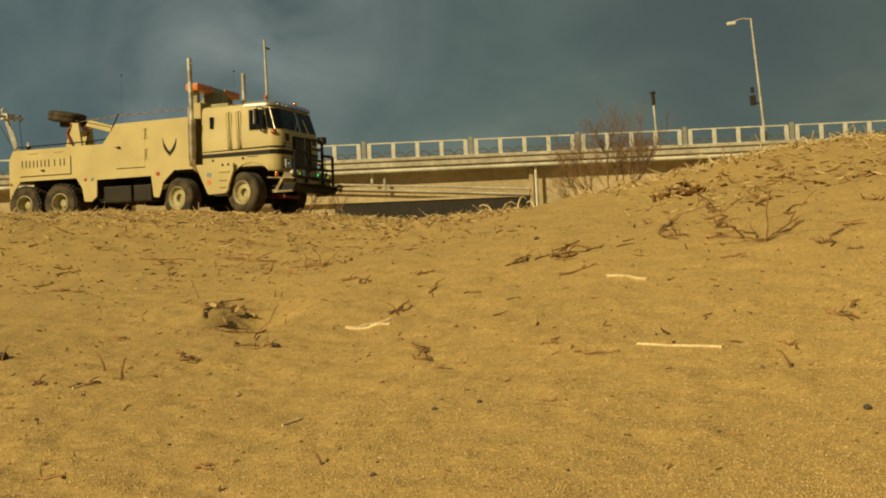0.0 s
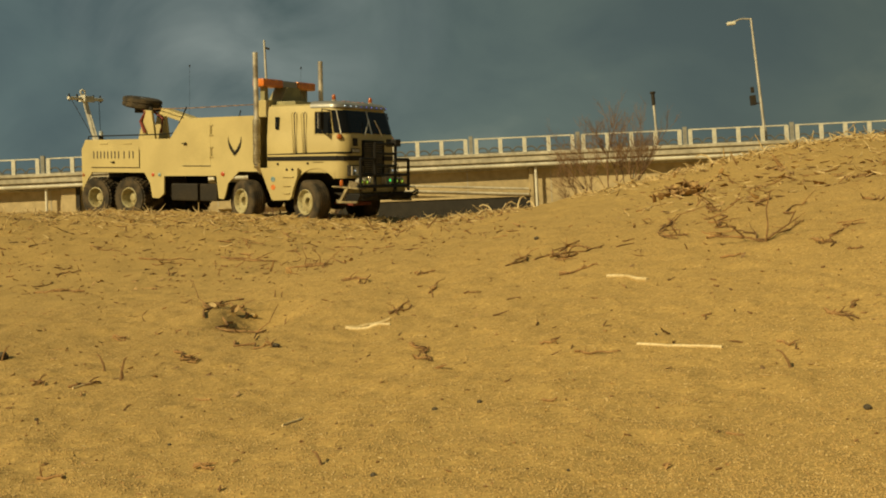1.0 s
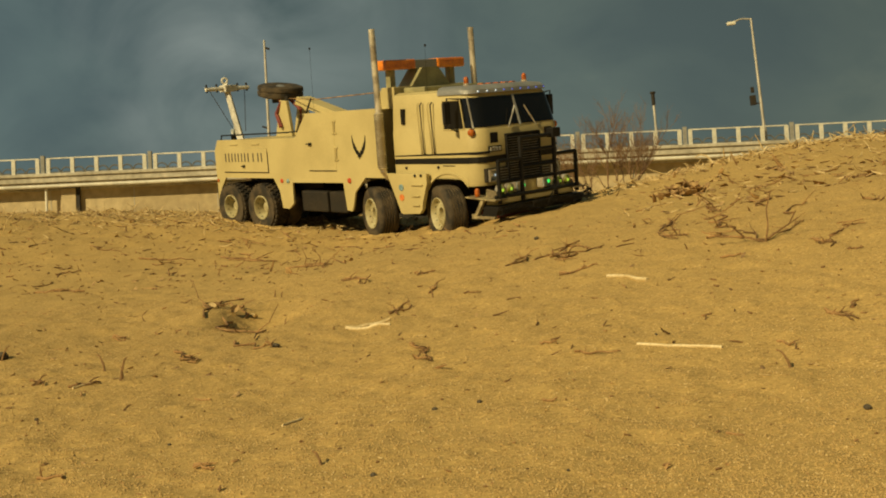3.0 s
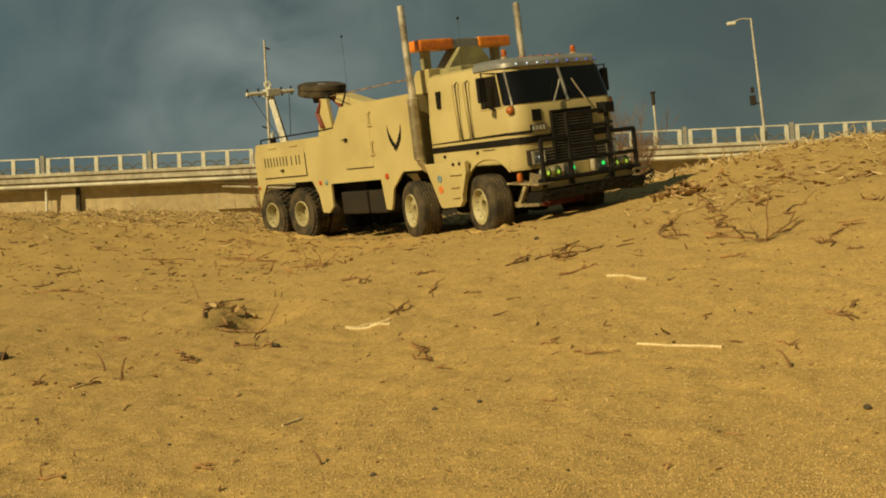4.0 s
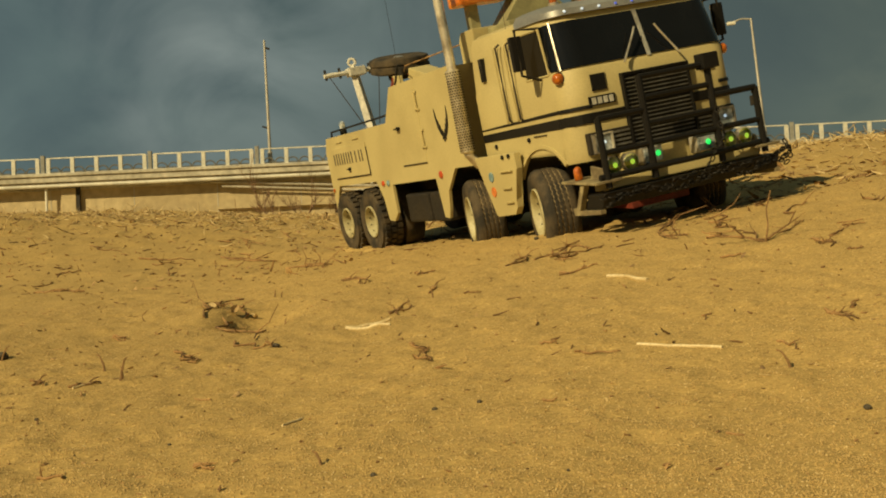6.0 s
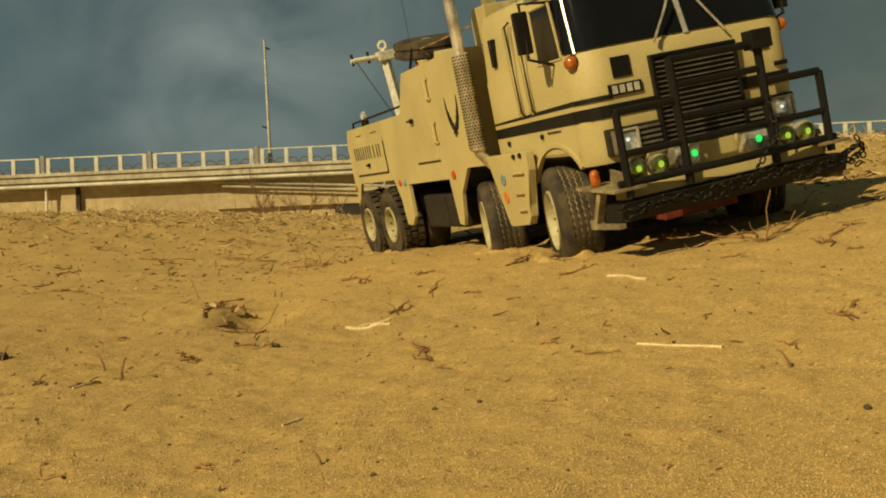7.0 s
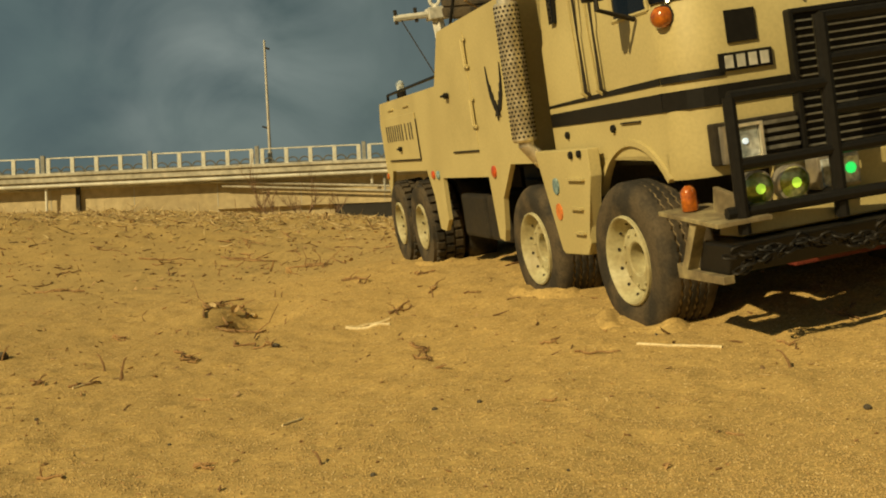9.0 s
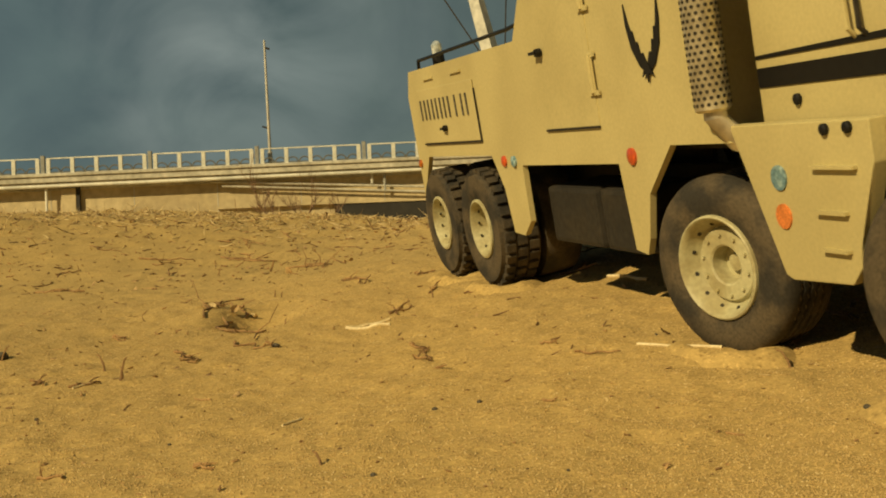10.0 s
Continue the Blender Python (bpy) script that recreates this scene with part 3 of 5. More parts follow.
        for x0 in (0.0, 0.062):
            bm = bmesh.new()
            box(bm, x0, x0 + 0.022, *sorted((s * 0.0952, s * 0.0966)), 0.1045, 0.1060)
            part("trim_strip", bm, CREAM, truck)

    bm = bmesh.new()
    tube(bm, [(-0.038, -0.086, 0.113), (-0.036, -0.086, 0.120), (0.150, -0.086, 0.122), (0.184, -0.086, 0.124), (0.206, -0.078, 0.172)], 0.0013, 6)
    tube(bm, [(-0.038, 0.086, 0.113), (-0.036, 0.086, 0.120), (0.150, 0.086, 0.122), (0.184, 0.086, 0.124), (0.206, 0.078, 0.172)], 0.0013, 6)
    part("deck_rail", bm, BLACK, truck)
    bm = bmesh.new()
    disc(bm, (-0.012, -0.078, 0.112), (0, 0, 1), 0.0045, 0.010, 12)
    lamp = part("deck_lamp", bm, BLACK, truck)
    bm = bmesh.new()
    disc(bm, (-0.012, -0.078, 0.122), (0, 0, 1), 0.0038, 0.006, 12, 0.003)
    part("lamp_lens", bm, CLEAR, lamp)

    # boom, folded lift and the spare wheel on top
    bm = bmesh.new()
    prism(bm, [(0.205, 0.128), (0.205, 0.142), (0.085, 0.176), (0.078, 0.164)], -0.014, 0.014, 0.001)
    part("boom", bm, CREAM, truck)
    bm = bmesh.new()
    prism(bm, [(0.030, 0.112), (0.075, 0.112), (0.066, 0.170), (0.048, 0.172)], -0.022, -0.016, 0.0006)
    prism(bm, [(0.030, 0.112), (0.075, 0.112), (0.066, 0.170), (0.048, 0.172)], 0.016, 0.022, 0.0006)
    part("boom_bracket", bm, CREAM, truck)
    bm = bmesh.new()
    tube(bm, [(0.052, -0.026, 0.128), (0.040, -0.024, 0.150), (0.050, -0.020, 0.168), (0.030, -0.010, 0.176)], 0.0035, 8)
    tube(bm, [(0.060, 0.010, 0.130), (0.075, 0.0, 0.155), (0.045, 0.0, 0.175)], 0.003, 8)
    part("hydraulic_ram", bm, RED_PAINT, truck, "red hydraulic ram")
    bm = bmesh.new()
    for q in (-1, 1):
        box(bm, 0.016, 0.060, q * 0.012 - 0.002, q * 0.012 + 0.002, 0.170, 0.178, 0.0006)
    disc(bm, (0.018, 0.0, 0.168), (0, 0, 1), 0.012, 0.012, 16)
    part("spare_carrier", bm, DARK, truck)
    bm = bmesh.new()
    lathe_y(bm, [(0.019, 0.001), (0.030, -0.0015), (R_TYRE - 0.001, 0.001), (R_TYRE, 0.004), (R_TYRE, 0.008), (R_TYRE - 0.0015, 0.0085), (R_TYRE - 0.0015, 0.0105),
                 (R_TYRE, 0.011), (R_TYRE, 0.015), (R_TYRE - 0.001, 0.018), (0.030, 0.0205), (0.019, 0.018)], 40)
    spare = part("spare_wheel", bm, RUBBER, truck, "black spare tyre lying flat on the boom", smooth=True)
    spare.matrix_basis = pose(0.018, 0.003, 0.178, 0, 9, 0) @ pose(0, 0, 0, 90, 0, 0)
    bm = bmesh.new()
    lathe_y(bm, [(0.0195, 0.002), (0.0195, 0.016), (0.010, 0.017), (0.004, 0.020)], 28)
    part("rim", bm, SILVER, spare, smooth=True)
    bm = bmesh.new()
    box(bm, -0.100, -0.044, -0.020, 0.008, 0.070, 0.092, 0.002)
    tube(bm, [(-0.090, -0.006, 0.086), (-0.138, -0.001, 0.206)], 0.0078, 4, 0.0058)
    part("wheel_lift", bm, PALE, truck, "folded pale wheel-lift mast")
    lift = part("cross_bar", tube(bmesh.new(), [(-0.132, -0.047, 0.199), (-0.128, 0.041, 0.199)], 0.0034, 8), PALE, truck, "pale cross bar of the wheel lift")
    part("clamp", box(bmesh.new(), -0.141, -0.122, -0.012, 0.012, 0.193, 0.205, 0.0012), PALE, lift)
    part("lift_eye", torus(bmesh.new(), pose(-0.141, 0.0, 0.213, 90, 0, 70), 0.0048, 0.0019, 0, 14, 6), PALE, lift, smooth=True)
    for y in (-0.045, -0.024, 0.020, 0.039):
        part("lift_pin", tube(bmesh.new(), [(-0.131, y, 0.193), (-0.132, y, 0.2075)], 0.0019, 6), DARK, lift)
    for y in (-0.040, 0.034):
        part("lift_cable", tube(bmesh.new(), [(-0.131, y, 0.197), (-0.100, y * 0.3 - 0.003, 0.122)], 0.0006, 5), DARK, truck)
    bm = bmesh.new()
    tube(bm, [(0.060, -0.010, 0.174), (0.208, -0.070, 0.170), (0.385, -0.040, 0.176)], 0.0008, 5)
    part("winch_cable", bm, TWIG, truck, "rusty winch cable")
    for x, y, z0, z1 in ((0.216, -0.082, 0.15, 0.2446), (0.462, -0.076, 0.168, 0.2314)):
        bm = bmesh.new()
        tube(bm, [(x, y, z0), (x + 0.002, y, z1)], 0.00022, 4)
        disc(bm, (x + 0.002, y, z1), (0, 0, 1), 0.0015, 0.003, 8)
        part("antenna", bm, BLACK, truck)

    # headboard, roof plinth and amber light bar
    bm = bmesh.new()
    prism(bm, [(0.360, 0.150), (0.360, 0.172), (0.366, 0.180), (0.392, 0.180), (0.392, 0.150)], -0.074, 0.074, 0.001)
    part("headboard", bm, CREAM, truck)
    bm = bmesh.new()
    b2 = [(-0.040, 0.178), (0.040, 0.178), (0.016, 0.2055), (-0.016, 0.2055)]
    vs = [[bm.verts.new((x, y, z)) for y, z in b2] for x in (0.362, 0.392)]
    bm.faces.new(vs[0])
    bm.faces.new(vs[1][::-1])
    for i in range(4):
        bm.faces.new((vs[0][i], vs[0][(i + 1) % 4], vs[1][(i + 1) % 4], vs[1][i]))
    for q in (-1, 1):
        box(bm, 0.366, 0.376, q * 0.060 - 0.005, q * 0.060 + 0.005, 0.178, 0.2045, 0.0006)
    part("light_bar_stand", bm, OLIVE, truck, "olive cream stand")
    for y0, y1 in ((-0.078, -0.022), (0.022, 0.078)):
        bm = bmesh.new()
        box(bm, 0.359, 0.386, y0, y1, 0.2040, 0.2183, 0.003)
        part("amber_light_bar", bm, AMBER_BAR, truck, "amber light-bar lens")
    bm = bmesh.new()
    box(bm, 0.361, 0.384, -0.022, 0.022, 0.2048, 0.2172, 0.0015)
    part("light_bar_centre", bm, SILVER, truck)

    # exhaust stacks with pierced guards
    for s in (-1, 1):
        bm = bmesh.new()
        tube(bm, [(0.384, s * 0.080, 0.050), (0.384, s * 0.090, 0.054), (0.384, s * 0.098, 0.064), (0.384, s * 0.0985, 0.14), (0.382, s * 0.0985, 0.2615)], 0.0046, 14)
        stack = part("exhaust_pipe", bm, CHROME, truck, "chrome exhaust stack", smooth=True)
        bm = bmesh.new()
        lathe_y(bm, [(0.0060, 0.0), (0.0070, 0.001), (0.0070, 0.078), (0.0060, 0.079)], 22)
        for v in bm.verts:
            v.co = Vector((0.384 + v.co.x, s * 0.0985 + v.co.z, 0.0665 + v.co.y))
        guard = part("stack_guard", bm, GUARD, stack, "pierced metal heat guard", smooth=True)
        bm = bmesh.new()
        for row in range(31):
            for k in range(17):
                a = 2 * math.pi * (k + 0.5 * (row % 2)) / 17
                d = Vector((math.cos(a), math.sin(a), 0))
                disc(bm, Vector((0.384, s * 0.0985, 0.0695 + row * 0.00245)) + d * 0.0068, d, 0.00078, 0.0004, 6)
        part("guard_hole", bm, DARK, guard)

    # cab
    bm = loft(bmesh.new(), LEVELS, 0.396)
    cab = part("cab_shell", bm, CREAM, truck, smooth=True)
    bm = loft(bmesh.new(), [(0.1640, 0.5495, 0.0812), (0.1690, 0.5485, 0.0808), (0.1735, 0.5430, 0.0770), (0.1755, 0.5300, 0.0700)], 0.486, corner=0.022)
    part("roof_visor", bm, SILVER, cab, "silver roof visor", smooth=True)
    bm = loft(bmesh.new(), [(0.0425, 0.5590, 0.0846), (0.046, 0.560, 0.0850), (0.0545, 0.560, 0.0850)], 0.539)
    part("front_apron", bm, CREAM, truck, smooth=True)
    for s in (-1, 1):
        bm = bmesh.new()
        poly = [(0.396, 0.0545), (0.396, 0.034), (0.4560, 0.034)] + arc(0.501, 0.0102, 0.0499, 146, 41, 14) + [(0.5400, 0.0545)]
        prism(bm, poly, s * 0.0820, s * 0.0850)
        part("cab_skirt", bm, CREAM, truck)
        bm = bmesh.new()
        outer, inner = arc(0.501, 0.0102, 0.0517, 150, 40, 16), arc(0.501, 0.0102, 0.0490, 40, 150, 16)
        prism(bm, outer + inner, s * 0.0835, s * 0.0866)
        part("wheel_arch", bm, CREAM, truck)
        bm = bmesh.new()
        prism(bm, [(0.387, 0.0600), (0.4120, 0.0046), (0.4160, 0.0030), (0.4500, 0.0045), (0.4560, 0.0110), (0.4570, 0.0200), (0.4680, 0.0460), (0.4680, 0.0600)],
              s * 0.0885, s * 0.0950, 0.0006)
        step = part("step_panel", bm, CREAM, truck, "cream step panel")
        for z, x0, x1 in ((0.0440, 0.4370, 0.4600), (0.0285, 0.4370, 0.4530), (0.0155, 0.4380, 0.4520)):
            bm = bmesh.new()
            box(bm, x0, x1, *sorted((s * 0.0950, s * 0.0972)), z, z + 0.0011)
            part("step_tread", bm, CREAM, step)
        for x, z, mat, nm in ((0.4160, 0.0405, BADGE_BLUE, "round_badge"), (0.4160, 0.0265, BADGE_ORANGE, "round_badge")):
            bm = bmesh.new()
            disc(bm, (x, s * 0.0950, z), (0, s, 0), 0.0046, 0.0007, 18)
            part(nm, bm, mat, step)
        for x, z in ((0.4459, 0.0572), (0.4580, 0.0576), (0.4195, 0.0671), (0.4837, 0.0681)):
            bm = bmesh.new()
            yb = s * (0.0950 if z < 0.059 else 0.0852)
            disc(bm, (x, yb, z), (0, s, 0), 0.0020, 0.0014, 12, 0.0006)
            part("filler_cap", bm, BLACK, truck)
        bm = bmesh.new()
        box(bm, 0.4937, 0.5160, *sorted((s * 0.0852, s * 0.0862)), 0.0698, 0.0706)
        part("slot", bm, DARK, truck)
        # stripes along the side
        bm = bmesh.new()
        prism(bm, [(0.3965, 0.0828), (0.3965, 0.0842), (0.500, 0.0870), (0.541, 0.0880), (0.541, 0.0848)], s * 0.0845, s * 0.0856)
        part("side_stripe", bm, BLACK, cab)
        bm = bmesh.new()
        prism(bm, [(0.3965, 0.0722), (0.3965, 0.0795), (0.541, 0.0812), (0.541, 0.0728)], s * 0.0845, s * 0.0856)
        part("side_stripe", bm, BLACK, cab)
        bm = bmesh.new()
        cab_patch(bm, s * 0.0640, s * 0.0850, 0.0848, 0.0880, 0.0008, 10, 1)
        part("side_stripe", bm, BLACK, cab)
        # side glass and frames
        bm = bmesh.new()
        prism(bm, [(0.4985, 0.1190), (0.4985, 0.1560), (0.5300, 0.1560), (0.5360, 0.1190)], s * 0.0815, s * 0.0846)
        part("side_window", bm, GLASS, cab)
        bm = bmesh.new()
        for a, b in (((0.498, 0.118), (0.498, 0.157)), ((0.498, 0.157), (0.5315, 0.157)), ((0.5315, 0.157), (0.537, 0.118)), ((0.498, 0.118), (0.537, 0.118))):
            tube(bm, [(a[0], s * 0.0846, a[1]), (b[0], s * 0.0846, b[1])], 0.0011, 6)
        part("window_frame", bm, CREAM, cab)
        bm = bmesh.new()
        box(bm, 0.4145, 0.4215, *sorted((s * 0.0815, s * 0.0858)), 0.1275, 0.1490, 0.0006)
        part("quarter_window", bm, GLASS, cab)
        for x in (0.4515, 0.4570, 0.4720, 0.4775):
            bm = bmesh.new()
            tube(bm, [(x, s * 0.0835, 0.156), (x, s * 0.0875, 0.153), (x + 0.003, s * 0.0878, 0.088), (x + 0.003, s * 0.084, 0.0845)], 0.0010, 6)
            part("grab_rail", bm, CREAM if x in (0.4515, 0.4720) else DARK, cab)
        bm = bmesh.new()
        disc(bm, (0.5475, s * 0.0815, 0.1135), (0.35, s, 0), 0.0047, 0.0045, 16, 0.0025)
        turn = part("turn_lamp", bm, AMBER, cab, "orange turn lamp", smooth=True)
        bm = bmesh.new()
        disc(bm, (0.5470, s * 0.0805, 0.1135), (0.35, s, 0), 0.0054, 0.0022, 16)
        part("bezel", bm, DARK, turn)
        # mirrors
        bm = bmesh.new()
        tube(bm, [(0.530, s * 0.083, 0.158), (0.527, s * 0.104, 0.160), (0.527, s * 0.104, 0.122), (0.525, s * 0.086, 0.116)], 0.0013, 6)
        part("mirror_arm", bm, DARK, cab)
        bm = bmesh.new()
        box(bm, 0.5225, 0.5275, *sorted((s * 0.0990, s * 0.1095)), 0.126, 0.155, 0.0012)
        mirror = part("mirror", bm, BLACK, cab)
        bm = bmesh.new()
        box(bm, 0.5210, 0.5222, *sorted((s * 0.1000, s * 0.1085)), 0.1275, 0.1535)
        part("mirror_glass", bm, CHROME, mirror)
        # roof beacons
        bm = bmesh.new()
        disc(bm, (0.520, s * 0.058, 0.1750), (0, 0, 1), 0.0045, 0.003, 14)
        beacon = part("beacon", bm, CHROME, cab)
        bm = bmesh.new()
        disc(bm, (0.520, s * 0.058, 0.1780), (0, 0, 1), 0.0034, 0.0060, 14, 0.003)
        part("lens", bm, AMBER, beacon, smooth=True)
        bm = bmesh.new()
        cab_patch(bm, s * 0.0020, s * 0.0838, 0.1200, 0.1590, 0.0010, 40, 5)
        part("windscreen", bm, GLASS, cab, smooth=True)
        bm = bmesh.new()
        tube(bm, [(0.5640, s * 0.028, 0.1165), (0.5610, s * 0.014, 0.1370), (0.5598, s * 0.010, 0.1440)], 0.0009, 6)
        part("wiper", bm, CHROME, cab)
        bm = bmesh.new()
        edge = []
        for z in (0.1190, 0.1300, 0.1450, 0.1600):
            front, half = cab_at(z)
            y = s * (half - 0.0035)
            edge.append((section_x(y, front, half, 0.022) + 0.0008, y, z))
        tube(bm, edge, 0.0014, 8)
        part("screen_trim", bm, CHROME, cab, "bright windscreen edge trim", smooth=True)
        # front plates and vents
        bm = bmesh.new()
        cab_patch(bm, s * 0.0470, s * 0.0612, 0.0980, 0.1118, 0.0010, 4, 2)
        part("vent_plate", bm, BLACK, cab)
        bm = bmesh.new()
        box(bm, 0.5575, 0.5632, *sorted((s * 0.0340, s * 0.0745)), 0.0470, 0.0652, 0.0010)
        head = part("headlamp_housing", bm, DARK, truck)
        bm = bmesh.new()
        for y0, y1, z0, z1 in ((0.0530, 0.0545, 0.0475, 0.0635), (0.0705, 0.0720, 0.0475, 0.0635), (0.0530, 0.0720, 0.0475, 0.0488), (0.0530, 0.0720, 0.0622, 0.0635)):
            box(bm, 0.5630, 0.5668, *sorted((s * y0, s * y1)), z0, z1)
        part("headlamp_bezel", bm, CHROME, head)
        bm = bmesh.new()
        box(bm, 0.5630, 0.5655, *sorted((s * 0.0546, s * 0.0704)), 0.0489, 0.0621, 0.0010)
        part("headlamp_lens", bm, CLEAR, head, "clear headlamp lens")
        bm = bmesh.new()
        disc(bm, (0.5650, s * 0.0615, 0.0560), (1, 0, 0), 0.0013, 0.0012, 10)
        part("headlamp_bulb", bm, WHITE_LED, head)
        bm = bmesh.new()
        for i in range(5):
            box(bm, 0.5638, 0.5648, *sorted((s * 0.0350, s * 0.0520)), 0.0470 + i * 0.0036, 0.0486 + i * 0.0036)
        part("lamp_grating", bm, SLAT, head)
        for y, mat in ((0.0667, LIME_LED), (0.0500, LIME_LED)):
            bm = bmesh.new()
            lathe_y(bm, [(0.0030, 0.0), (0.0072, 0.004), (0.0078, 0.010), (0.0070, 0.0105)], 18)
            for v in bm.verts:
                v.co = Vector((0.5705 + v.co.y, s * y + v.co.x, 0.0365 + v.co.z))
            fog = part("fog_lamp", bm, CHROME, truck, "round fog lamp with a yellow-green lens", smooth=True)
            bm = bmesh.new()
            disc(bm, (0.5808, s * y, 0.0365), (1, 0, 0), 0.0068, 0.0004, 18, 0.0016)
            part("lens", bm, YELLOW_LENS, fog, smooth=True)
            bm = bmesh.new()
            disc(bm, (0.5822, s * y, 0.0365), (1, 0, 0), 0.0022, 0.0008, 12)
            part("led", bm, mat, fog)
        bm = bmesh.new()
        box(bm, 0.5690, 0.5790, *sorted((s * 0.0170, s * 0.0370)), 0.0310, 0.0450, 0.0010)
        spot = part("spot_lamp", bm, CHROME, truck, "square spot lamp with a green light")
        bm = bmesh.new()
        box(bm, 0.5788, 0.5802, *sorted((s * 0.0182, s * 0.0358)), 0.0322, 0.0438, 0.0005)
        part("lens", bm, CLEAR, spot)
        bm = bmesh.new()
        disc(bm, (0.5800, s * 0.0255 + 0.003, 0.0385), (1, 0, 0), 0.0024, 0.0008, 12)
        part("led", bm, GREEN_LED, spot)
        # bumper ends
        bm = bmesh.new()
        prism(bm, [(0.538, 0.0280), (0.592, 0.0245), (0.592, 0.0265), (0.538, 0.0300)], s * 0.0680, s * 0.0930, 0.0004)
        part("bumper_shelf", bm, WORN, truck)
        bm = bmesh.new()
        prism(bm, [(0.5470, 0.0005), (0.5880, 0.0010), (0.5880, 0.0045), (0.5560, 0.0045), (0.5700, 0.0250), (0.5640, 0.0255), (0.5520, 0.0055), (0.5465, 0.0070)], s * 0.0860, s * 0.0912, 0.0004)
        part("bumper_end", bm, WORN, truck)
        bm = bmesh.new()
        disc(bm, (0.5530, s * 0.0845, 0.0295), (0, 0, 1), 0.0036, 0.008, 14, 0.003)
        part("corner_lamp", bm, AMBER, truck, "amber corner lamp", smooth=True)
        bm = bmesh.new()
        prism(bm, [(0.562, 0.0280), (0.584, 0.0265), (0.580, 0.036), (0.564, 0.039)], s * 0.0760, s * 0.0785, 0.0004)
        part("mud_guard", bm, WORN, truck)
    bm = bmesh.new()
    box(bm, 0.3965, 0.44, -0.060, 0.060, 0.1700, 0.1780, 0.002)
    part("roof_plinth", bm, OLIVE, cab)
    bm = bmesh.new()
    cab_patch(bm, -0.0850, 0.0850, 0.0728, 0.0812, 0.0008, 30, 2)
    part("front_stripe", bm, BLACK, cab)
    bm = bmesh.new()
    cab_patch(bm, -0.0018, 0.0018, 0.1190, 0.1595, 0.0016, 2, 4)
    part("windscreen_pillar", bm, CHROME, cab)
    bm = bmesh.new()
    cab_patch(bm, -0.0663, -0.0412, 0.0862, 0.0940, 0.0014, 6, 1)
    plate = part("number_board", bm, BLACK, cab)
    for i in range(4):
        bm = bmesh.new()
        y0 = -0.0645 + i * 0.0056
        box(bm, 0.5625, 0.5632, y0, y0 + 0.0036, 0.0874, 0.0928)
        part("number_bar", bm, PALE, plate)
    for i in range(9):
        y = -0.066 + i * 0.0165
        front, half = cab_at(0.1660)
        x = section_x(y, 0.5482, 0.081, 0.022)
        bm = bmesh.new()
        disc(bm, (x, y, 0.1668), (1, 0, -0.1), 0.0010, 0.0020, 8)
        part("roof_led", bm, BLUE_LED if i > 2 else WHITE_LED, cab)
    for i in range(5):
        y = -0.030 + i * 0.015
        bm = bmesh.new()
        box(bm, 0.516, 0.526, y - 0.0032, y + 0.0032, 0.1750, 0.1770, 0.0008)
        part("roof_marker", bm, AMBER, cab)
    # grille
    bm = bmesh.new()
    box(bm, 0.5585, 0.5625, -0.0320, 0.0320, 0.0460, 0.1075, 0.0008)
    grille = part("grille", bm, BLACK, truck, "black grille with bright slats")
    bm = bmesh.new()
    for y0, y1, z0, z1 in ((-0.0335, 0.0335, 0.1062, 0.1085), (-0.0335, 0.0335, 0.0445, 0.0465), (-0.0338, -0.0315, 0.0450, 0.1080), (0.0315, 0.0338, 0.0450, 0.1080)):
        box(bm, 0.5600, 0.5655, y0, y1, z0, z1, 0.0005)
    part("grille_frame", bm, BLACK, grille)
    for i in range(17):
        z = 0.0490 + i * 0.00335
        bm = bmesh.new()
        box(bm, 0.5622, 0.5642, -0.0310, 0.0310, z, z + 0.0008)
        part("grille_slat", bm, SLAT, grille)
    # bull bar in black tube
    guard = part("bull_bar", tube(bmesh.new(), [(0.586, -0.085, 0.0290), (0.594, 0.0, 0.0290), (0.586, 0.085, 0.0290)], 0.0026, 8), BLACK, truck,
                 "black tubular bull bar")
    xg = 0.5880
    for pts, r in (([(xg, -0.079, 0.020), (xg, -0.079, 0.0755)], 0.0028), ([(xg, 0.079, 0.020), (xg, 0.079, 0.0755)], 0.0028),
                   ([(xg, -0.034, 0.020), (xg, -0.034, 0.1035)], 0.0030), ([(xg, 0.034, 0.020), (xg, 0.034, 0.1080)], 0.0030),
                   ([(xg, -0.079, 0.0755), (xg, -0.034, 0.0755)], 0.0026), ([(xg, 0.034, 0.0755), (xg, 0.079, 0.0755)], 0.0026),
                   ([(xg, -0.034, 0.1020), (xg, 0.034, 0.1020)], 0.0026), ([(xg, -0.034, 0.0850), (xg, 0.034, 0.0850)], 0.0024),
                   ([(xg, -0.034, 0.0640), (xg, 0.034, 0.0640)], 0.0024), ([(xg, -0.079, 0.0480), (xg, 0.079, 0.0480)], 0.0024),
                   ([(xg, -0.034, 0.030), (0.565, -0.034, 0.030)], 0.0022), ([(xg, 0.034, 0.030), (0.565, 0.034, 0.030)], 0.0022)):
        part("bar", tube(bmesh.new(), pts, r, 8), BLACK, guard, smooth=True)
    part("mount_block", box(bmesh.new(), 0.582, 0.594, 0.027, 0.043, 0.0980, 0.1110, 0.001), BLACK, guard)
    part("valance", box(bmesh.new(), 0.5600, 0.5668, -0.0490, 0.0490, 0.0262, 0.0440, 0.001), CREAM, truck, "cream panel below the grille")
    # bumper and chain
    bm = bmesh.new()
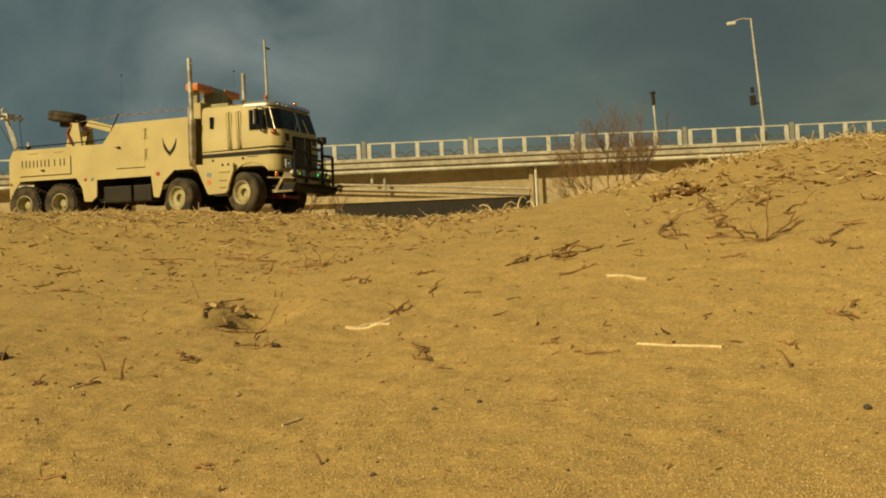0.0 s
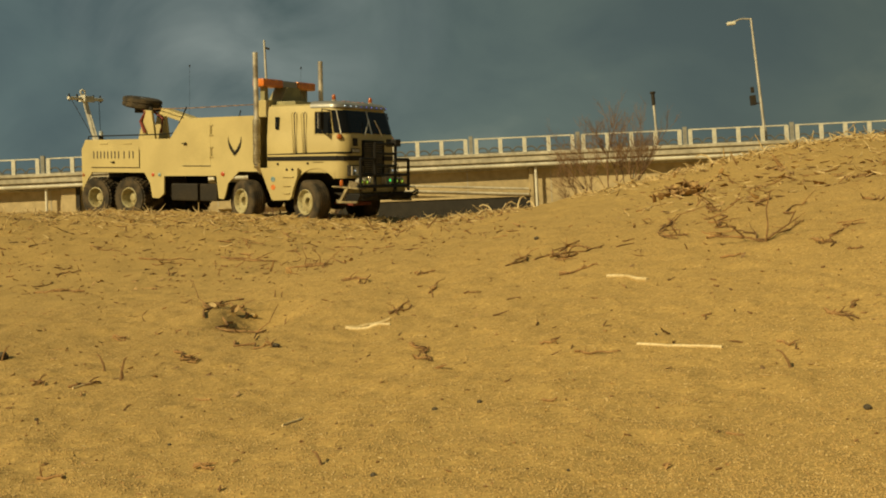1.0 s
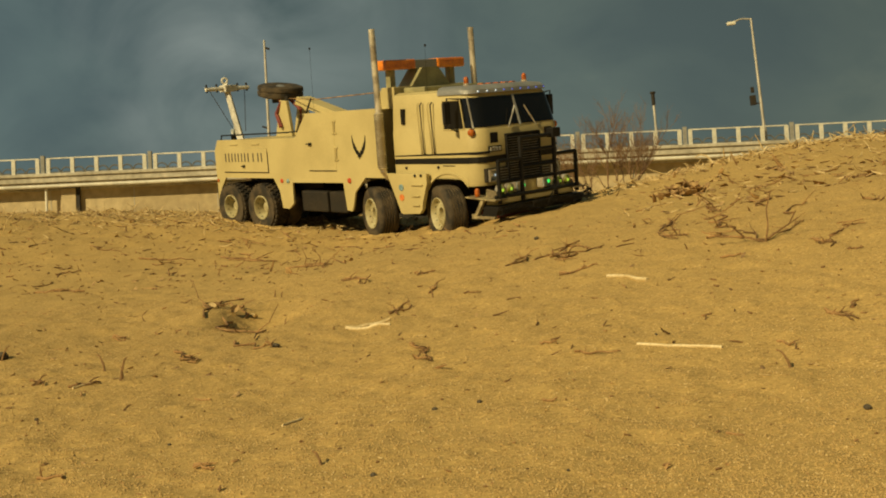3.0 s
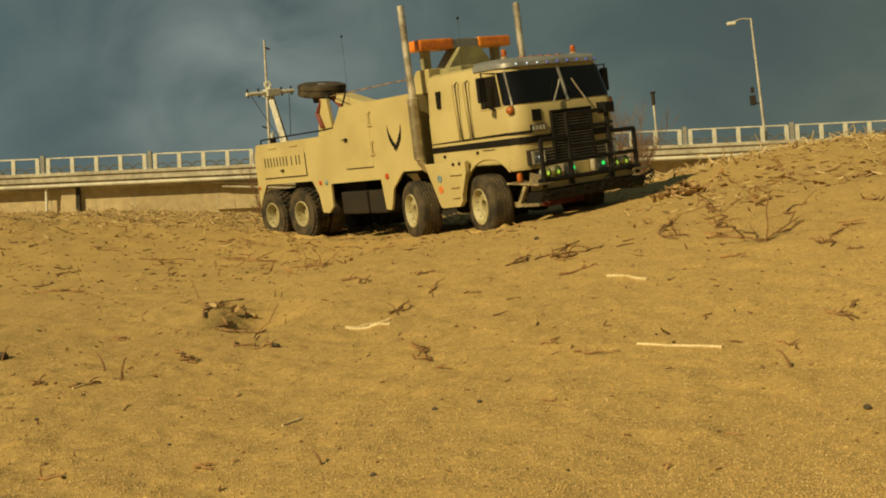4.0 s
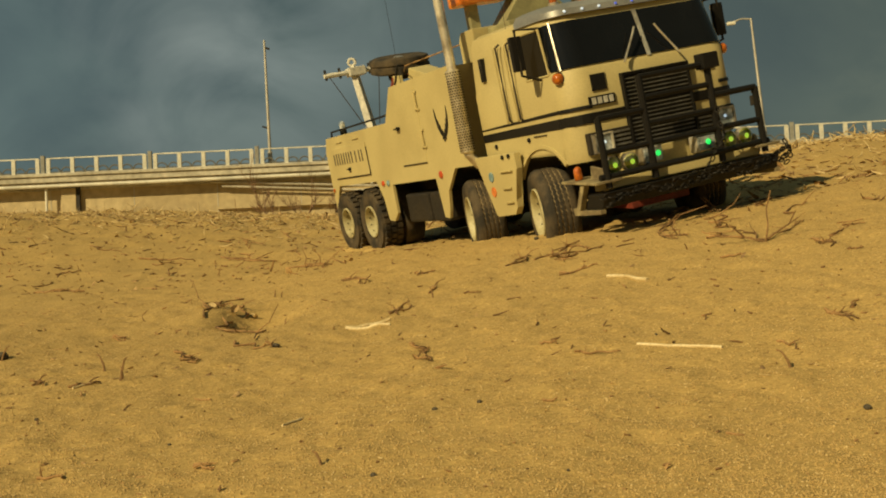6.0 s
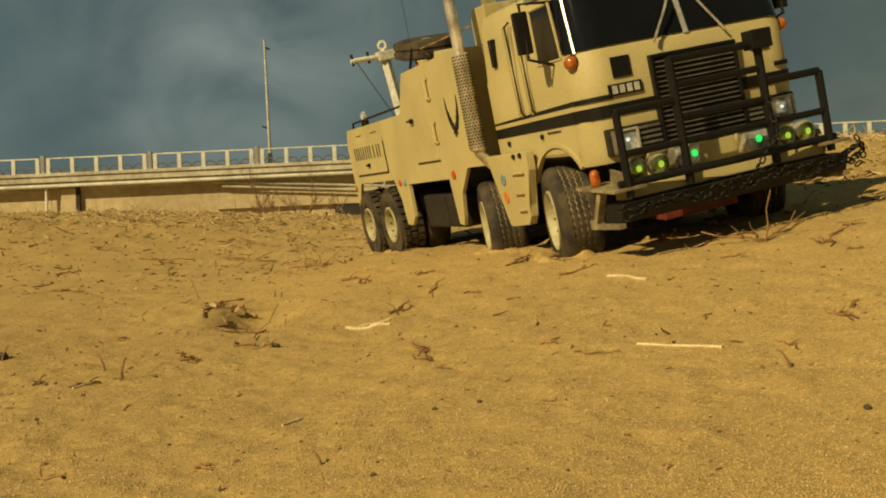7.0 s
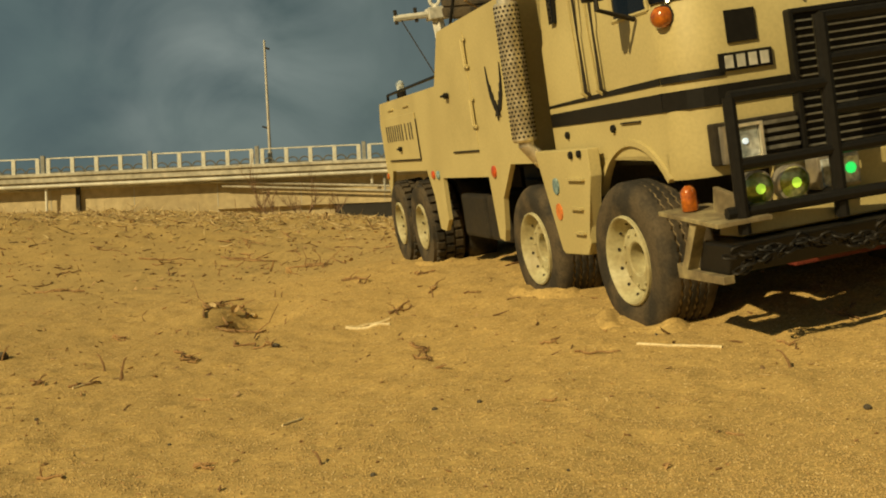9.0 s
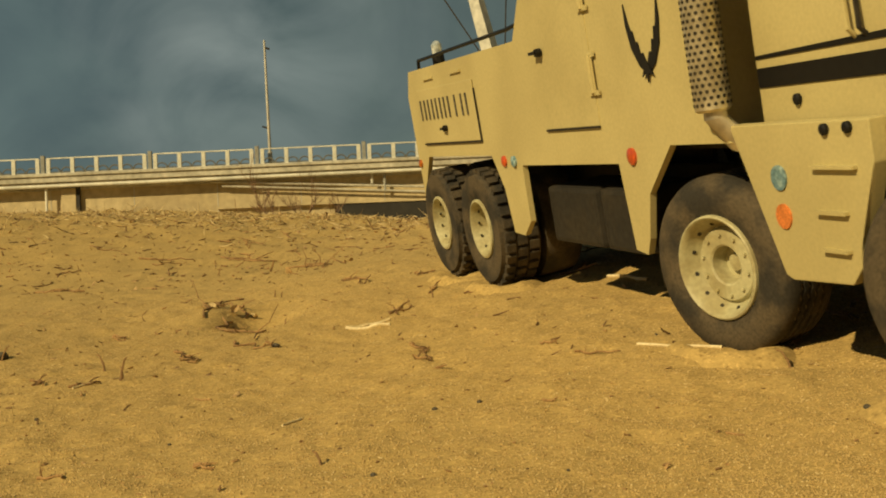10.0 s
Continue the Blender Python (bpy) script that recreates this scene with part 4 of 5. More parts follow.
    prism(bm, [(0.560, 0.0175), (0.580, 0.0175), (0.584, 0.0190), (0.583, 0.0262), (0.562, 0.0262)], -0.076, 0.076, 0.001)
    part("bumper", bm, CREAM, truck)
    bm = bmesh.new()
    prism(bm, [(0.562, 0.0045), (0.588, 0.0046), (0.594, 0.0172), (0.569, 0.0172)], -0.0885, 0.0885, 0.001)
    part("lower_bumper", bm, BLACK, truck)
    bm = bmesh.new()
    prism(bm, [(0.500, -0.004), (0.540, -0.006), (0.540, 0.000), (0.500, 0.002)], -0.030, 0.030, 0.001)
    part("red_cross_member", bm, RED_PAINT, truck, "red painted cross member")
    bm = bmesh.new()

    shake = random.Random(4)

    def run(pts, n):
        for i in range(n):
            k = i / (n - 1) * (len(pts) - 1)
            j = min(int(k), len(pts) - 2)
            p = Vector(pts[j]).lerp(Vector(pts[j + 1]), k - j)
            way = (Vector(pts[j + 1]) - Vector(pts[j])).normalized()
            m = Matrix.Translation(p) @ way.to_track_quat("X", "Z").to_matrix().to_4x4() @ Matrix.Rotation(radians(90 * (i % 2) + 20), 4, "X")
            m = Matrix.Translation((shake.uniform(-1, 1) * 0.0012, shake.uniform(-1, 1) * 0.001, shake.uniform(-1, 1) * 0.0022)) @ m @ Matrix.Rotation(shake.uniform(-0.5, 0.5), 4, "Z")
            torus(bm, m, 0.0016, 0.00062, 0.0011, 10, 5)

    run([(0.599, -0.092, 0.014), (0.599, -0.055, 0.012), (0.600, -0.015, 0.015), (0.600, 0.030, 0.016), (0.599, 0.065, 0.012), (0.598, 0.095, 0.019)], 56)
    run([(0.600, -0.090, 0.009), (0.601, -0.060, 0.015), (0.601, -0.030, 0.009), (0.601, 0.010, 0.013), (0.601, 0.055, 0.008), (0.600, 0.094, 0.014)], 56)
    run([(0.593, 0.034, 0.062), (0.597, 0.032, 0.040), (0.598, 0.020, 0.030), (0.601, 0.004, 0.015)], 13)
    run([(0.598, 0.090, 0.008), (0.596, 0.099, 0.016), (0.590, 0.100, 0.026)], 6)
    part("tow_chain", bm, CHAIN, truck, "black tow chain draped over the bumper", smooth=True)

    # chassis
    for s in (-1, 1):
        part("chassis_rail", box(bmesh.new(), -0.040, 0.540, *sorted((s * 0.022, s * 0.028)), 0.004, 0.024, 0.001), DARK, truck)
        for x0, x1 in ((-0.040, 0.160), (0.310, 0.530)):
            part("wheel_well", box(bmesh.new(), x0, x1, *sorted((s * 0.029, s * 0.032)), 0.010, 0.050), DARK, truck)
        part("tank", box(bmesh.new(), 0.172, 0.236, *sorted((s * 0.048, s * 0.086)), -0.0010, 0.0310, 0.003), DARK, truck, "dark battery box")
        part("tank", box(bmesh.new(), 0.241, 0.282, *sorted((s * 0.048, s * 0.086)), -0.0010, 0.0310, 0.003), DARK, truck, "dark battery box")
    part("floor_plate", box(bmesh.new(), -0.040, 0.535, -0.0810, 0.0810, 0.0495, 0.0575), DARK, truck)
    for x in AXLES:
        bm = bmesh.new()
        tube(bm, [(x, -0.070, 0.0), (x, 0.070, 0.0)], 0.005, 8)
        disc(bm, (x - 0.010, 0, 0), (1, 0, 0), 0.014, 0.020, 12)
        part("axle", bm, DARK, truck)
    bm = bmesh.new()
    tube(bm, [(0.10, 0.0, 0.0), (0.345, 0.0, 0.006)], 0.004, 8)
    part("drive_shaft", bm, DARK, truck)

    # wheels: right-hand side looks to -y, left-hand side is turned round
    for i, x in enumerate(AXLES):
        for s in (-1, 1):
            w = build_wheel("wheel", truck, i < 2, i < 2)
            wheels.append((w, x, s, i >= 2))
    return truck, wheels


truck, wheels = truck_parts()


# ---- bridge and distance ----
def build_bridge():
    bridge = tagged(new("road_bridge"), "concrete road bridge with white railing far behind", "bridge")
    bridge.matrix_basis = pose(0, 0, -0.075, 0, 0.21, 0)
    x0, x1, Y = -75.0, 75.0, 80.0
    deck_z, rail_z = 8.78, 9.92
    part("deck", box(bmesh.new(), x0, x1, Y - 0.25, Y + 9.0, 8.20, deck_z, 0.05), CONCRETE, bridge)
    part("kerb_edge", box(bmesh.new(), x0, x1, Y - 0.40, Y + 0.2, 8.62, deck_z + 0.06, 0.03), CONCRETE, bridge)
    part("girder", box(bmesh.new(), x0, x1, Y + 0.85, Y + 8.4, 7.72, 8.20), CONCRETE, bridge)
    part("service_pipe", tube(bmesh.new(), [(x0, Y - 0.05, 7.95), (x1, Y - 0.05, 7.95)], 0.135, 10), RAIL_WHITE, bridge, "pale service pipe")
    main = part("rail_post_main", box(bmesh.new(), -0.14, 0.14, -0.14, 0.14, 0, 1.30, 0.03), POST_GREY, bridge, "grey stone railing post")
    post = part("rail_post", box(bmesh.new(), -0.14, 0.14, -0.09, 0.09, 0, 1.10, 0.02), RAIL_WHITE, bridge, "white railing post")
    bm = bmesh.new()
    for cx in (-0.42, 0.42):
        pts = [(cx + 0.40 * math.cos(a), 0, 0.02 + 0.42 * math.sin(a)) for a in np.linspace(0, math.pi, 9)]
        tube(bm, pts, 0.05, 5)
    tube(bm, [(-0.85, 0, 0.10), (0.85, 0, 0.10)], 0.035, 5)
    arch = part("rail_arch", bm, ORNAMENT, bridge, "arched railing ornament")
    span, first = 7.62, -28.17
    k = 0
    for j in range(-6, 14):
        bx = first + span * j
        if j == -6:
            main.matrix_basis = pose(bx, Y, deck_z + 0.06)
        else:
            again("rail_post_main", main, pose(bx, Y, deck_z + 0.06))
        bay = (span - 0.76) / 4
        for i in range(5):
            px = bx + 0.38 + bay * i
            if k == 0:
                post.matrix_basis = pose(px, Y, deck_z + 0.06)
            else:
                again("rail_post", post, pose(px, Y, deck_z + 0.06))
            if i < 4:
                if k == 0:
                    arch.matrix_basis = pose(px + bay / 2, Y, deck_z + 0.06)
                else:
                    again("rail_arch", arch, pose(px + bay / 2, Y, deck_z + 0.06))
            k += 1
        for z in (rail_z,):
            part("top_rail", box(bmesh.new(), bx + 0.3, bx + span - 0.3, Y - 0.06, Y + 0.06, z - 0.036, z + 0.052, 0.012), RAIL_WHITE, bridge)
    # far railing, seen between the near posts
    part("far_rail", box(bmesh.new(), x0, x1, Y + 8.6, Y + 8.75, deck_z + 0.95, deck_z + 1.05), RAIL_WHITE, bridge)
    # piers
    for px in (-28.1, 6.85):
        part("pier_column", tube(bmesh.new(), [(px, Y + 0.25, 2.0), (px, Y + 0.25, 7.8)], 0.10, 10), RAIL_WHITE, bridge)
        part("pier", box(bmesh.new(), px + 0.95 if px < 0 else px - 0.45, px + (2.0 if px < 0 else -0.15), Y + 0.55, Y + 0.92, 2.0, 7.8, 0.05), WALL_CONC, bridge)
    part("downpipe", box(bmesh.new(), -26.2, -25.85, Y + 0.6, Y + 0.9, 3.0, 7.9), BRIDGE_DARK, bridge)
    for xa, za, xb, zb in ((-16.4, 7.78, 6.3, 6.28), (-15.6, 7.45, 6.3, 5.88)):
        part("service_pipe", tube(bmesh.new(), [(xa, Y + 0.42, za), (xb, Y + 0.42, zb)], 0.085, 8), CONCRETE, bridge, "pale service pipe")
    for px, pz in ((-4.85, 7.15), (-3.95, 6.6)):
        part("pipe_hanger", tube(bmesh.new(), [(px, Y + 0.42, pz), (px, Y + 0.42, 7.9)], 0.10, 8), RAIL_WHITE if px < -4.5 else POST_GREY, bridge)


build_bridge()
wall = part("retaining_wall", box(bmesh.new(), -90, 90, 80.95, 82.0, 2.0, 8.0), WALL_CONC)
tagged(wall, "tan concrete flood wall beneath the bridge", "wall", kind="structure")
for i in range(30):
    bx = -88 + i * 6.0
    if i:
        again("wall_joint", joint, pose(bx, 80.94, 5.0), wall)
    else:
        joint = part("wall_joint", box(bmesh.new(), -0.03, 0.03, -0.01, 0.04, -3, 3), CONCRETE, wall)
        joint.matrix_basis = pose(bx, 80.94, 5.0)
# shade low under the bridge, put in as a flat dark sheet before the wall
shade_sheet = part("shade_sheet", prism(bmesh.new(), [(-7.6, 2.0), (-7.6, 5.78), (-3.2, 5.72), (6.7, 5.62), (6.7, 2.0)], 80.60, 80.90), BRIDGE_DARK)
tagged(shade_sheet, "flat dark sheet for the shade low under the bridge", "channel", kind="structure")
ledge = part("ledge", prism(bmesh.new(), [(-16.0, 5.80), (-16.0, 5.98), (6.7, 5.80), (6.7, 5.64), (-9.5, 5.80)], 80.50, 80.93), WALL_CONC)
tagged(ledge, "tan concrete ledge over the dark sheet", "ledge", kind="structure")


def street_lamp(x, y, z, h, lean, arm, label):
    lamp = tagged(new("street_lamp"), label, "street lamp", "lamps on the bridge")
    lamp.matrix_basis = pose(x, y, z, 0, lean, 0)
    part("pole", tube(bmesh.new(), [(0, 0, 0), (0, 0, h * 0.5), (0, 0, h)], 0.12, 10, 0.075), POLE, lamp, smooth=True)
    part("base_collar", tube(bmesh.new(), [(0, 0, 0), (0, 0, 0.9)], 0.17, 10), POLE, lamp)
    if arm:
        part("arm", tube(bmesh.new(), [(0, 0, h - 0.05), (-0.7, 0, h + 0.03), (-1.3, 0, h - 0.12)], 0.055, 8), POLE, lamp)
        bm = box(bmesh.new(), -1.75, -1.15, -0.16, 0.16, h - 0.33, h - 0.10, 0.06)
        part("lamp_head", bm, RAIL_WHITE, lamp)
        part("bracket_box", box(bmesh.new(), -0.75, -0.35, -0.15, 0.15, 2.6, 3.3, 0.04), DARK, lamp)
        part("bracket_box", box(bmesh.new(), -0.62, -0.40, -0.1, 0.1, 3.5, 3.9, 0.03), DARK, lamp)
        part("bracket_arm", tube(bmesh.new(), [(0, 0, 2.7), (-0.6, 0, 2.7)], 0.05, 6), DARK, lamp)
    else:
        part("cap", tube(bmesh.new(), [(0.05, 0, h - 0.55), (0.35, 0, h - 0.65)], 0.08, 6), DARK, lamp)
        part("bracket_arm", tube(bmesh.new(), [(0, 0, 2.6), (-0.45, 0, 2.75)], 0.07, 6), DARK, lamp)
    return lamp


street_lamp(-12.05, 80.6, 8.84, 8.95, -0.4, False, "pale tall pole with a small fitting on the bridge")
street_lamp(23.48, 80.6, 8.84, 8.85, -3.7, True, "pale leaning street lamp with one arm on the bridge")
mast = tagged(new("camera_mast"), "short thin mast with a dark head on the bridge", "mast")
mast.matrix_basis = pose(15.72, 80.6, 8.84, 0, -2.2, 0)
part("pole", tube(bmesh.new(), [(0, 0, 0), (0, 0, 3.6)], 0.09, 8), POLE, mast)
part("mast_head", tube(bmesh.new(), [(0, 0, 2.9), (0, 0, 3.55), (0, 0, 3.8)], 0.13, 8), DARK, mast)
part("mast_cap", disc(bmesh.new(), (0, 0, 3.75), (0, 0, 1), 0.2, 0.12, 10), DARK, mast)


# ---- plants and litter ----
def branchy(bm, rng, p, way, length, r, depth):
    pts, q, d = [p.copy()], p.copy(), way.copy()
    n = 4
    for i in range(n):
        d = (d + Vector((rng.uniform(-1, 1), rng.uniform(-1, 1), rng.uniform(-0.6, 0.9))) * 0.16).normalized()
        q = q + d * length / n
        pts.append(q.copy())
    tube(bm, pts, r, 4 if depth < 2 else 6, r * 0.55)
    if depth:
        for _ in range(rng.randint(3, 5)):
            k = rng.uniform(0.3, 1.0) * n
            j = min(int(k), n - 1)
            start = pts[j].lerp(pts[j + 1], k - j)
            turn = (d + Vector((rng.uniform(-1, 1), rng.uniform(-1, 1), rng.uniform(-0.3, 1))) * 0.75).normalized()
            branchy(bm, rng, start, turn, length * rng.uniform(0.45, 0.75), r * 0.6, depth - 1)


def shrub(x, y, z, h, seed, stems, spread, depth=4):
    rng = random.Random(seed)
    top = tagged(new("bare_shrub"), "leafless reddish-brown shrub on the sandy bank", "shrub")
    top.matrix_basis = pose(x, y, z)
    for i in range(stems):
        bm = bmesh.new()
        way = Vector((rng.uniform(-spread, spread), rng.uniform(-spread, spread), 1)).normalized()
        branchy(bm, rng, Vector((rng.uniform(-0.1, 0.1) * h, 0, -0.1)), way, h * rng.uniform(0.5, 0.75), h * (0.0085 if depth == 4 else 0.014), depth)
        part("stem", bm, SHRUB, top)


shrub(4.75, 30.0, 1.45, 2.65, 3, 5, 0.62)
shrub(4.00, 30.5, 1.45, 1.8, 8, 3, 0.7)
shrub(-4.05, 30.0, 1.46, 1.75, 5, 3, 1.5, 3)
shrub(-3.30, 30.4, 1.46, 1.55, 14, 2, 1.3, 3)


def lie(name, x0, y0, x1, y1, r, mat, label, category, rng, bend=0.15, lift=0.6, seg=6, r_end=None, shoots=0):
    """A stick that lies on the sand from one place to another, with side shoots."""
    n, pts = 8, []
    side = Vector((y0 - y1, x1 - x0, 0))
    drift, off = 0.0, []
    for i in range(n + 1):
        drift += rng.uniform(-1, 1) * bend * 0.35
        off.append(drift)
    for i in range(n + 1):
        k = i / n
        x, y = x0 + (x1 - x0) * k, y0 + (y1 - y0) * k
        p = Vector((x, y, 0)) + side * (off[i] - off[0] - (off[n] - off[0]) * k)
        p.z = gz(p.x, p.y) + r * lift + (abs(rng.gauss(0, 1)) * r * 0.8 if shoots else 0)
        pts.append(p)
    base = pts[0].copy()
    bm = tube(bmesh.new(), [p - base for p in pts], r, seg, r_end)
    size = side.length
    for _ in range(shoots):
        j = rng.randint(1, n - 1)
        d = (pts[j + 1] - pts[j]).normalized()
        d = (d + Vector((rng.uniform(-1, 1), rng.uniform(-1, 1), rng.uniform(0.0, 1.0))) * 0.9).normalized()
        q = pts[j] - base
        ln = size * rng.uniform(0.12, 0.3)
        tube(bm, [q, q + d * ln * 0.5, q + (d + Vector((rng.uniform(-0.5, 0.5), rng.uniform(-0.5, 0.5), 0))).normalized() * ln], r * 0.6, 5, r * 0.3)
    ob = part(name, bm, mat, smooth=True)
    ob.location = base
    return tagged(ob, label, category)


def place_litter():
    rng = random.Random(11)
    reeds = [(0.084, 0.501, 0.115, 0.474, 0.00070), (-0.058, 0.648, -0.033, 0.656, 0.00110), (-0.058, 0.648, -0.032, 0.640, 0.00090), (0.101, 0.700, 0.120, 0.667, 0.00100),
              (-0.064, 0.428, -0.058, 0.440, 0.00050), (-0.176, 0.528, -0.167, 0.540, 0.00060)]
    for x0, y0, x1, y1, r in reeds:
        lie("reed_stalk", x0, y0, x1, y1, r, REED, "pale dry reed stalk lying on the sand", "reed", rng, 0.025, 0.7, 7)
    sticks = [(0.075, 0.737, 0.100, 0.738, 0.00107), (0.045, 0.828, 0.066, 0.864, 0.00111), (0.095, 0.880, 0.118, 0.852, 0.00114), (0.067, 0.832, 0.095, 0.880, 0.00112), (0.173, 0.514, 0.181, 0.496, 0.00095),
               (-0.086, 0.376, -0.078, 0.372, 0.00089), (0.087, 0.360, 0.092, 0.357, 0.00088), (-0.030, 0.688, -0.022, 0.716, 0.00104), (-0.021, 0.868, -0.007, 0.872, 0.00113), (-0.158, 1.284, -0.122, 1.160, 0.00134),
               (-0.290, 1.468, -0.207, 1.408, 0.00143), (-0.082, 0.920, -0.063, 0.868, 0.00116), (0.056, 0.501, 0.075, 0.492, 0.00095), (0.035, 0.428, 0.040, 0.424, 0.00091), (-0.212, 0.716, -0.202, 0.708, 0.00106),
               (-0.144, 0.612, -0.131, 0.584, 0.00101), (-0.146, 0.770, -0.120, 0.672, 0.00106), (0.205, 0.716, 0.189, 0.800, 0.00105)]
    more_sticks = [(0.205, 0.716, 0.247, 0.771, 0.00105), (0.181, 0.912, 0.177, 0.816, 0.00116), (-0.019, 0.568, -0.008, 0.528, 0.00098), (-0.369, 1.428, -0.327, 1.436, 0.00141), (-0.430, 1.232, -0.377, 1.180, 0.00132),
               (0.223, 0.682, 0.227, 0.661, 0.00103), (0.139, 0.477, 0.142, 0.458, 0.00093), (-0.011, 0.760, -0.005, 0.800, 0.00108), (-0.093, 0.612, -0.101, 0.628, 0.00101), (-0.201, 0.544, -0.196, 0.548, 0.00097),
               (0.123, 0.545, 0.128, 0.546, 0.00097), (0.171, 0.696, 0.177, 0.689, 0.00104), (-0.141, 1.532, -0.111, 1.452, 0.00147), (0.012, 0.725, 0.023, 0.725, 0.00106), (-0.490, 1.568, -0.440, 1.544, 0.00148),
               (-0.288, 1.628, -0.250, 1.588, 0.00151), (0.126, 0.820, 0.140, 0.828, 0.00111), (0.258, 0.736, 0.274, 0.733, 0.00106), (0.043, 0.524, 0.050, 0.517, 0.00096)]
    for x0, y0, x1, y1, r in sticks + more_sticks:
        lie("twig", x0, y0, x1, y1, r * 0.62, TWIG, "thin brown twig lying on the sand", "twig", rng, 0.28, 0.7, 6, r * 0.35, rng.randint(0, 3))
    bank_twigs = [(0.078, 0.828, 0.120, 0.857), (0.089, 0.865, 0.108, 0.893), (0.089, 0.810, 0.084, 0.854), (0.076, 0.744, 0.100, 0.733), (0.048, 0.817, 0.067, 0.864),
               (0.098, 0.829, 0.084, 0.787), (0.163, 0.834, 0.176, 0.806), (0.188, 0.935, 0.167, 0.800), (0.238, 1.010, 0.231, 0.933), (0.203, 0.857, 0.203, 0.788),
               (0.214, 0.918, 0.198, 0.821), (0.182, 0.778, 0.201, 0.732), (0.275, 1.002, 0.266, 0.922), (0.255, 0.818, 0.286, 0.880), (0.223, 0.678, 0.224, 0.652),
               (0.254, 0.715, 0.268, 0.714), (0.235, 0.685, 0.251, 0.696), (0.173, 0.516, 0.178, 0.495), (0.185, 0.513, 0.192, 0.525), (0.171, 0.691, 0.182, 0.685),
               (0.310, 0.827, 0.314, 0.798), (0.228, 0.635, 0.236, 0.635)]
    flat_twigs = [(-0.288, 1.468, -0.208, 1.407), (-0.172, 1.260, -0.127, 1.194), (-0.081, 0.914, -0.062, 0.861), (-0.399, 1.479, -0.322, 1.454), (-0.470, 1.363, -0.445, 1.383),
               (-0.438, 1.208, -0.377, 1.178), (-0.179, 0.531, -0.166, 0.538), (-0.205, 0.553, -0.194, 0.540), (-0.149, 0.623, -0.130, 0.583), (-0.162, 0.755, -0.165, 0.887),
               (-0.173, 0.849, -0.141, 0.791), (-0.151, 0.764, -0.110, 0.643), (-0.120, 0.639, -0.095, 0.609), (-0.018, 0.569, -0.010, 0.552), (-0.016, 0.535, -0.009, 0.527),
               (-0.035, 0.693, -0.023, 0.722), (-0.023, 0.880, -0.007, 0.876), (-0.214, 0.724, -0.202, 0.709), (-0.085, 0.371, -0.077, 0.365), (-0.139, 0.378, -0.128, 0.370)]
    for x0, y0, x1, y1 in bank_twigs + flat_twigs:
        r = 0.00042 + 0.00055 * y0
        lie("twig", x0, y0, x1, y1, r, TWIG, "bent brown twig half sunk in the sand", "twig", rng, 0.30, 0.8, 6, r * 0.5, rng.randint(1, 4))
    stubs = [(-0.041, 0.352, 0.0046, -0.40), (-0.157, 0.540, 0.0108, 0.15), (-0.157, 0.544, 0.0065, -0.20), (-0.174, 0.572, 0.0086, -0.35), (-0.199, 0.544, 0.0055, 0.50), (0.132, 0.436, 0.0072, -0.40), (-0.131, 0.868, 0.0061, 0.00), (-0.125, 0.860, 0.0052, 0.10), (-0.008, 0.736, 0.0074, -0.20), (0.123, 0.537, 0.0032, 0.30), (0.086, 1.648, 0.0215, 0.60), (0.076, 1.704, 0.0171, -0.60), (-0.250, 0.632, 0.0082, 0.30), (-0.167, 0.456, 0.0023, -0.20), (-0.138, 0.476, 0.0029, 0.60), (-0.015, 0.532, 0.0048, 0.50), (0.055, 0.505, 0.0025, 0.30), (-0.172, 0.536, 0.0038, 0.80), (0.138, 0.540, 0.0021, 0.20), (0.177, 0.868, 0.0070, 0.40)]
    for x, y, h, lean in stubs:
        base = Vector((x, y, gz(x, y) - 0.001))
        pts = [Vector((0, 0, 0)), Vector((lean * h * 0.3, 0.001, h * 0.5)), Vector((lean * h, 0.002, h)), Vector((lean * h * 1.6, 0.003, h * 1.1))]
        ob = part("twig_stub", tube(bmesh.new(), pts, 0.0005 + h * 0.022, 6, 0.0003), TWIG, smooth=True)
        ob.location = base
        tagged(ob, "short brown stub standing in the sand", "twig")
    # pale curled reeds on the lip of the dip
    for x, y, h, lean in ((0.100, 1.86, 0.030, 0.7), (0.085, 1.87, 0.024, -0.8), (0.125, 1.84, 0.034, 0.4), (0.060, 1.90, 0.020, 1.1), (0.150, 1.80, 0.022, -0.5),
                          (0.015, 1.98, 0.016, 0.9), (-0.04, 2.02, 0.015, -0.7), (0.42, 1.72, 0.030, -0.8), (0.50, 1.74, 0.026, 0.9), (0.56, 1.70, 0.024, -0.4)):
        pts = [Vector((lean * h * a * 0.8, 0.15 * h * a, h * b * 0.65)) for a, b in ((0, 0), (0.15, 0.45), (0.5, 0.85), (1.0, 1.0), (1.4, 0.8))]
        ob = part("reed_curl", tube(bmesh.new(), pts, 0.0016, 6, 0.0009), REED, smooth=True)
        ob.location = (x, y, gz(x, y) - 0.002)
        tagged(ob, "pale curled dry reed standing in the sand", "reed")
    # dry seedling with spread branches
    plant = tagged(new("dry_seedling"), "small dry branched seedling standing in the sand", "plant")
    plant.matrix_basis = pose(0.205, 0.716, gz(0.205, 0.716) - 0.001)
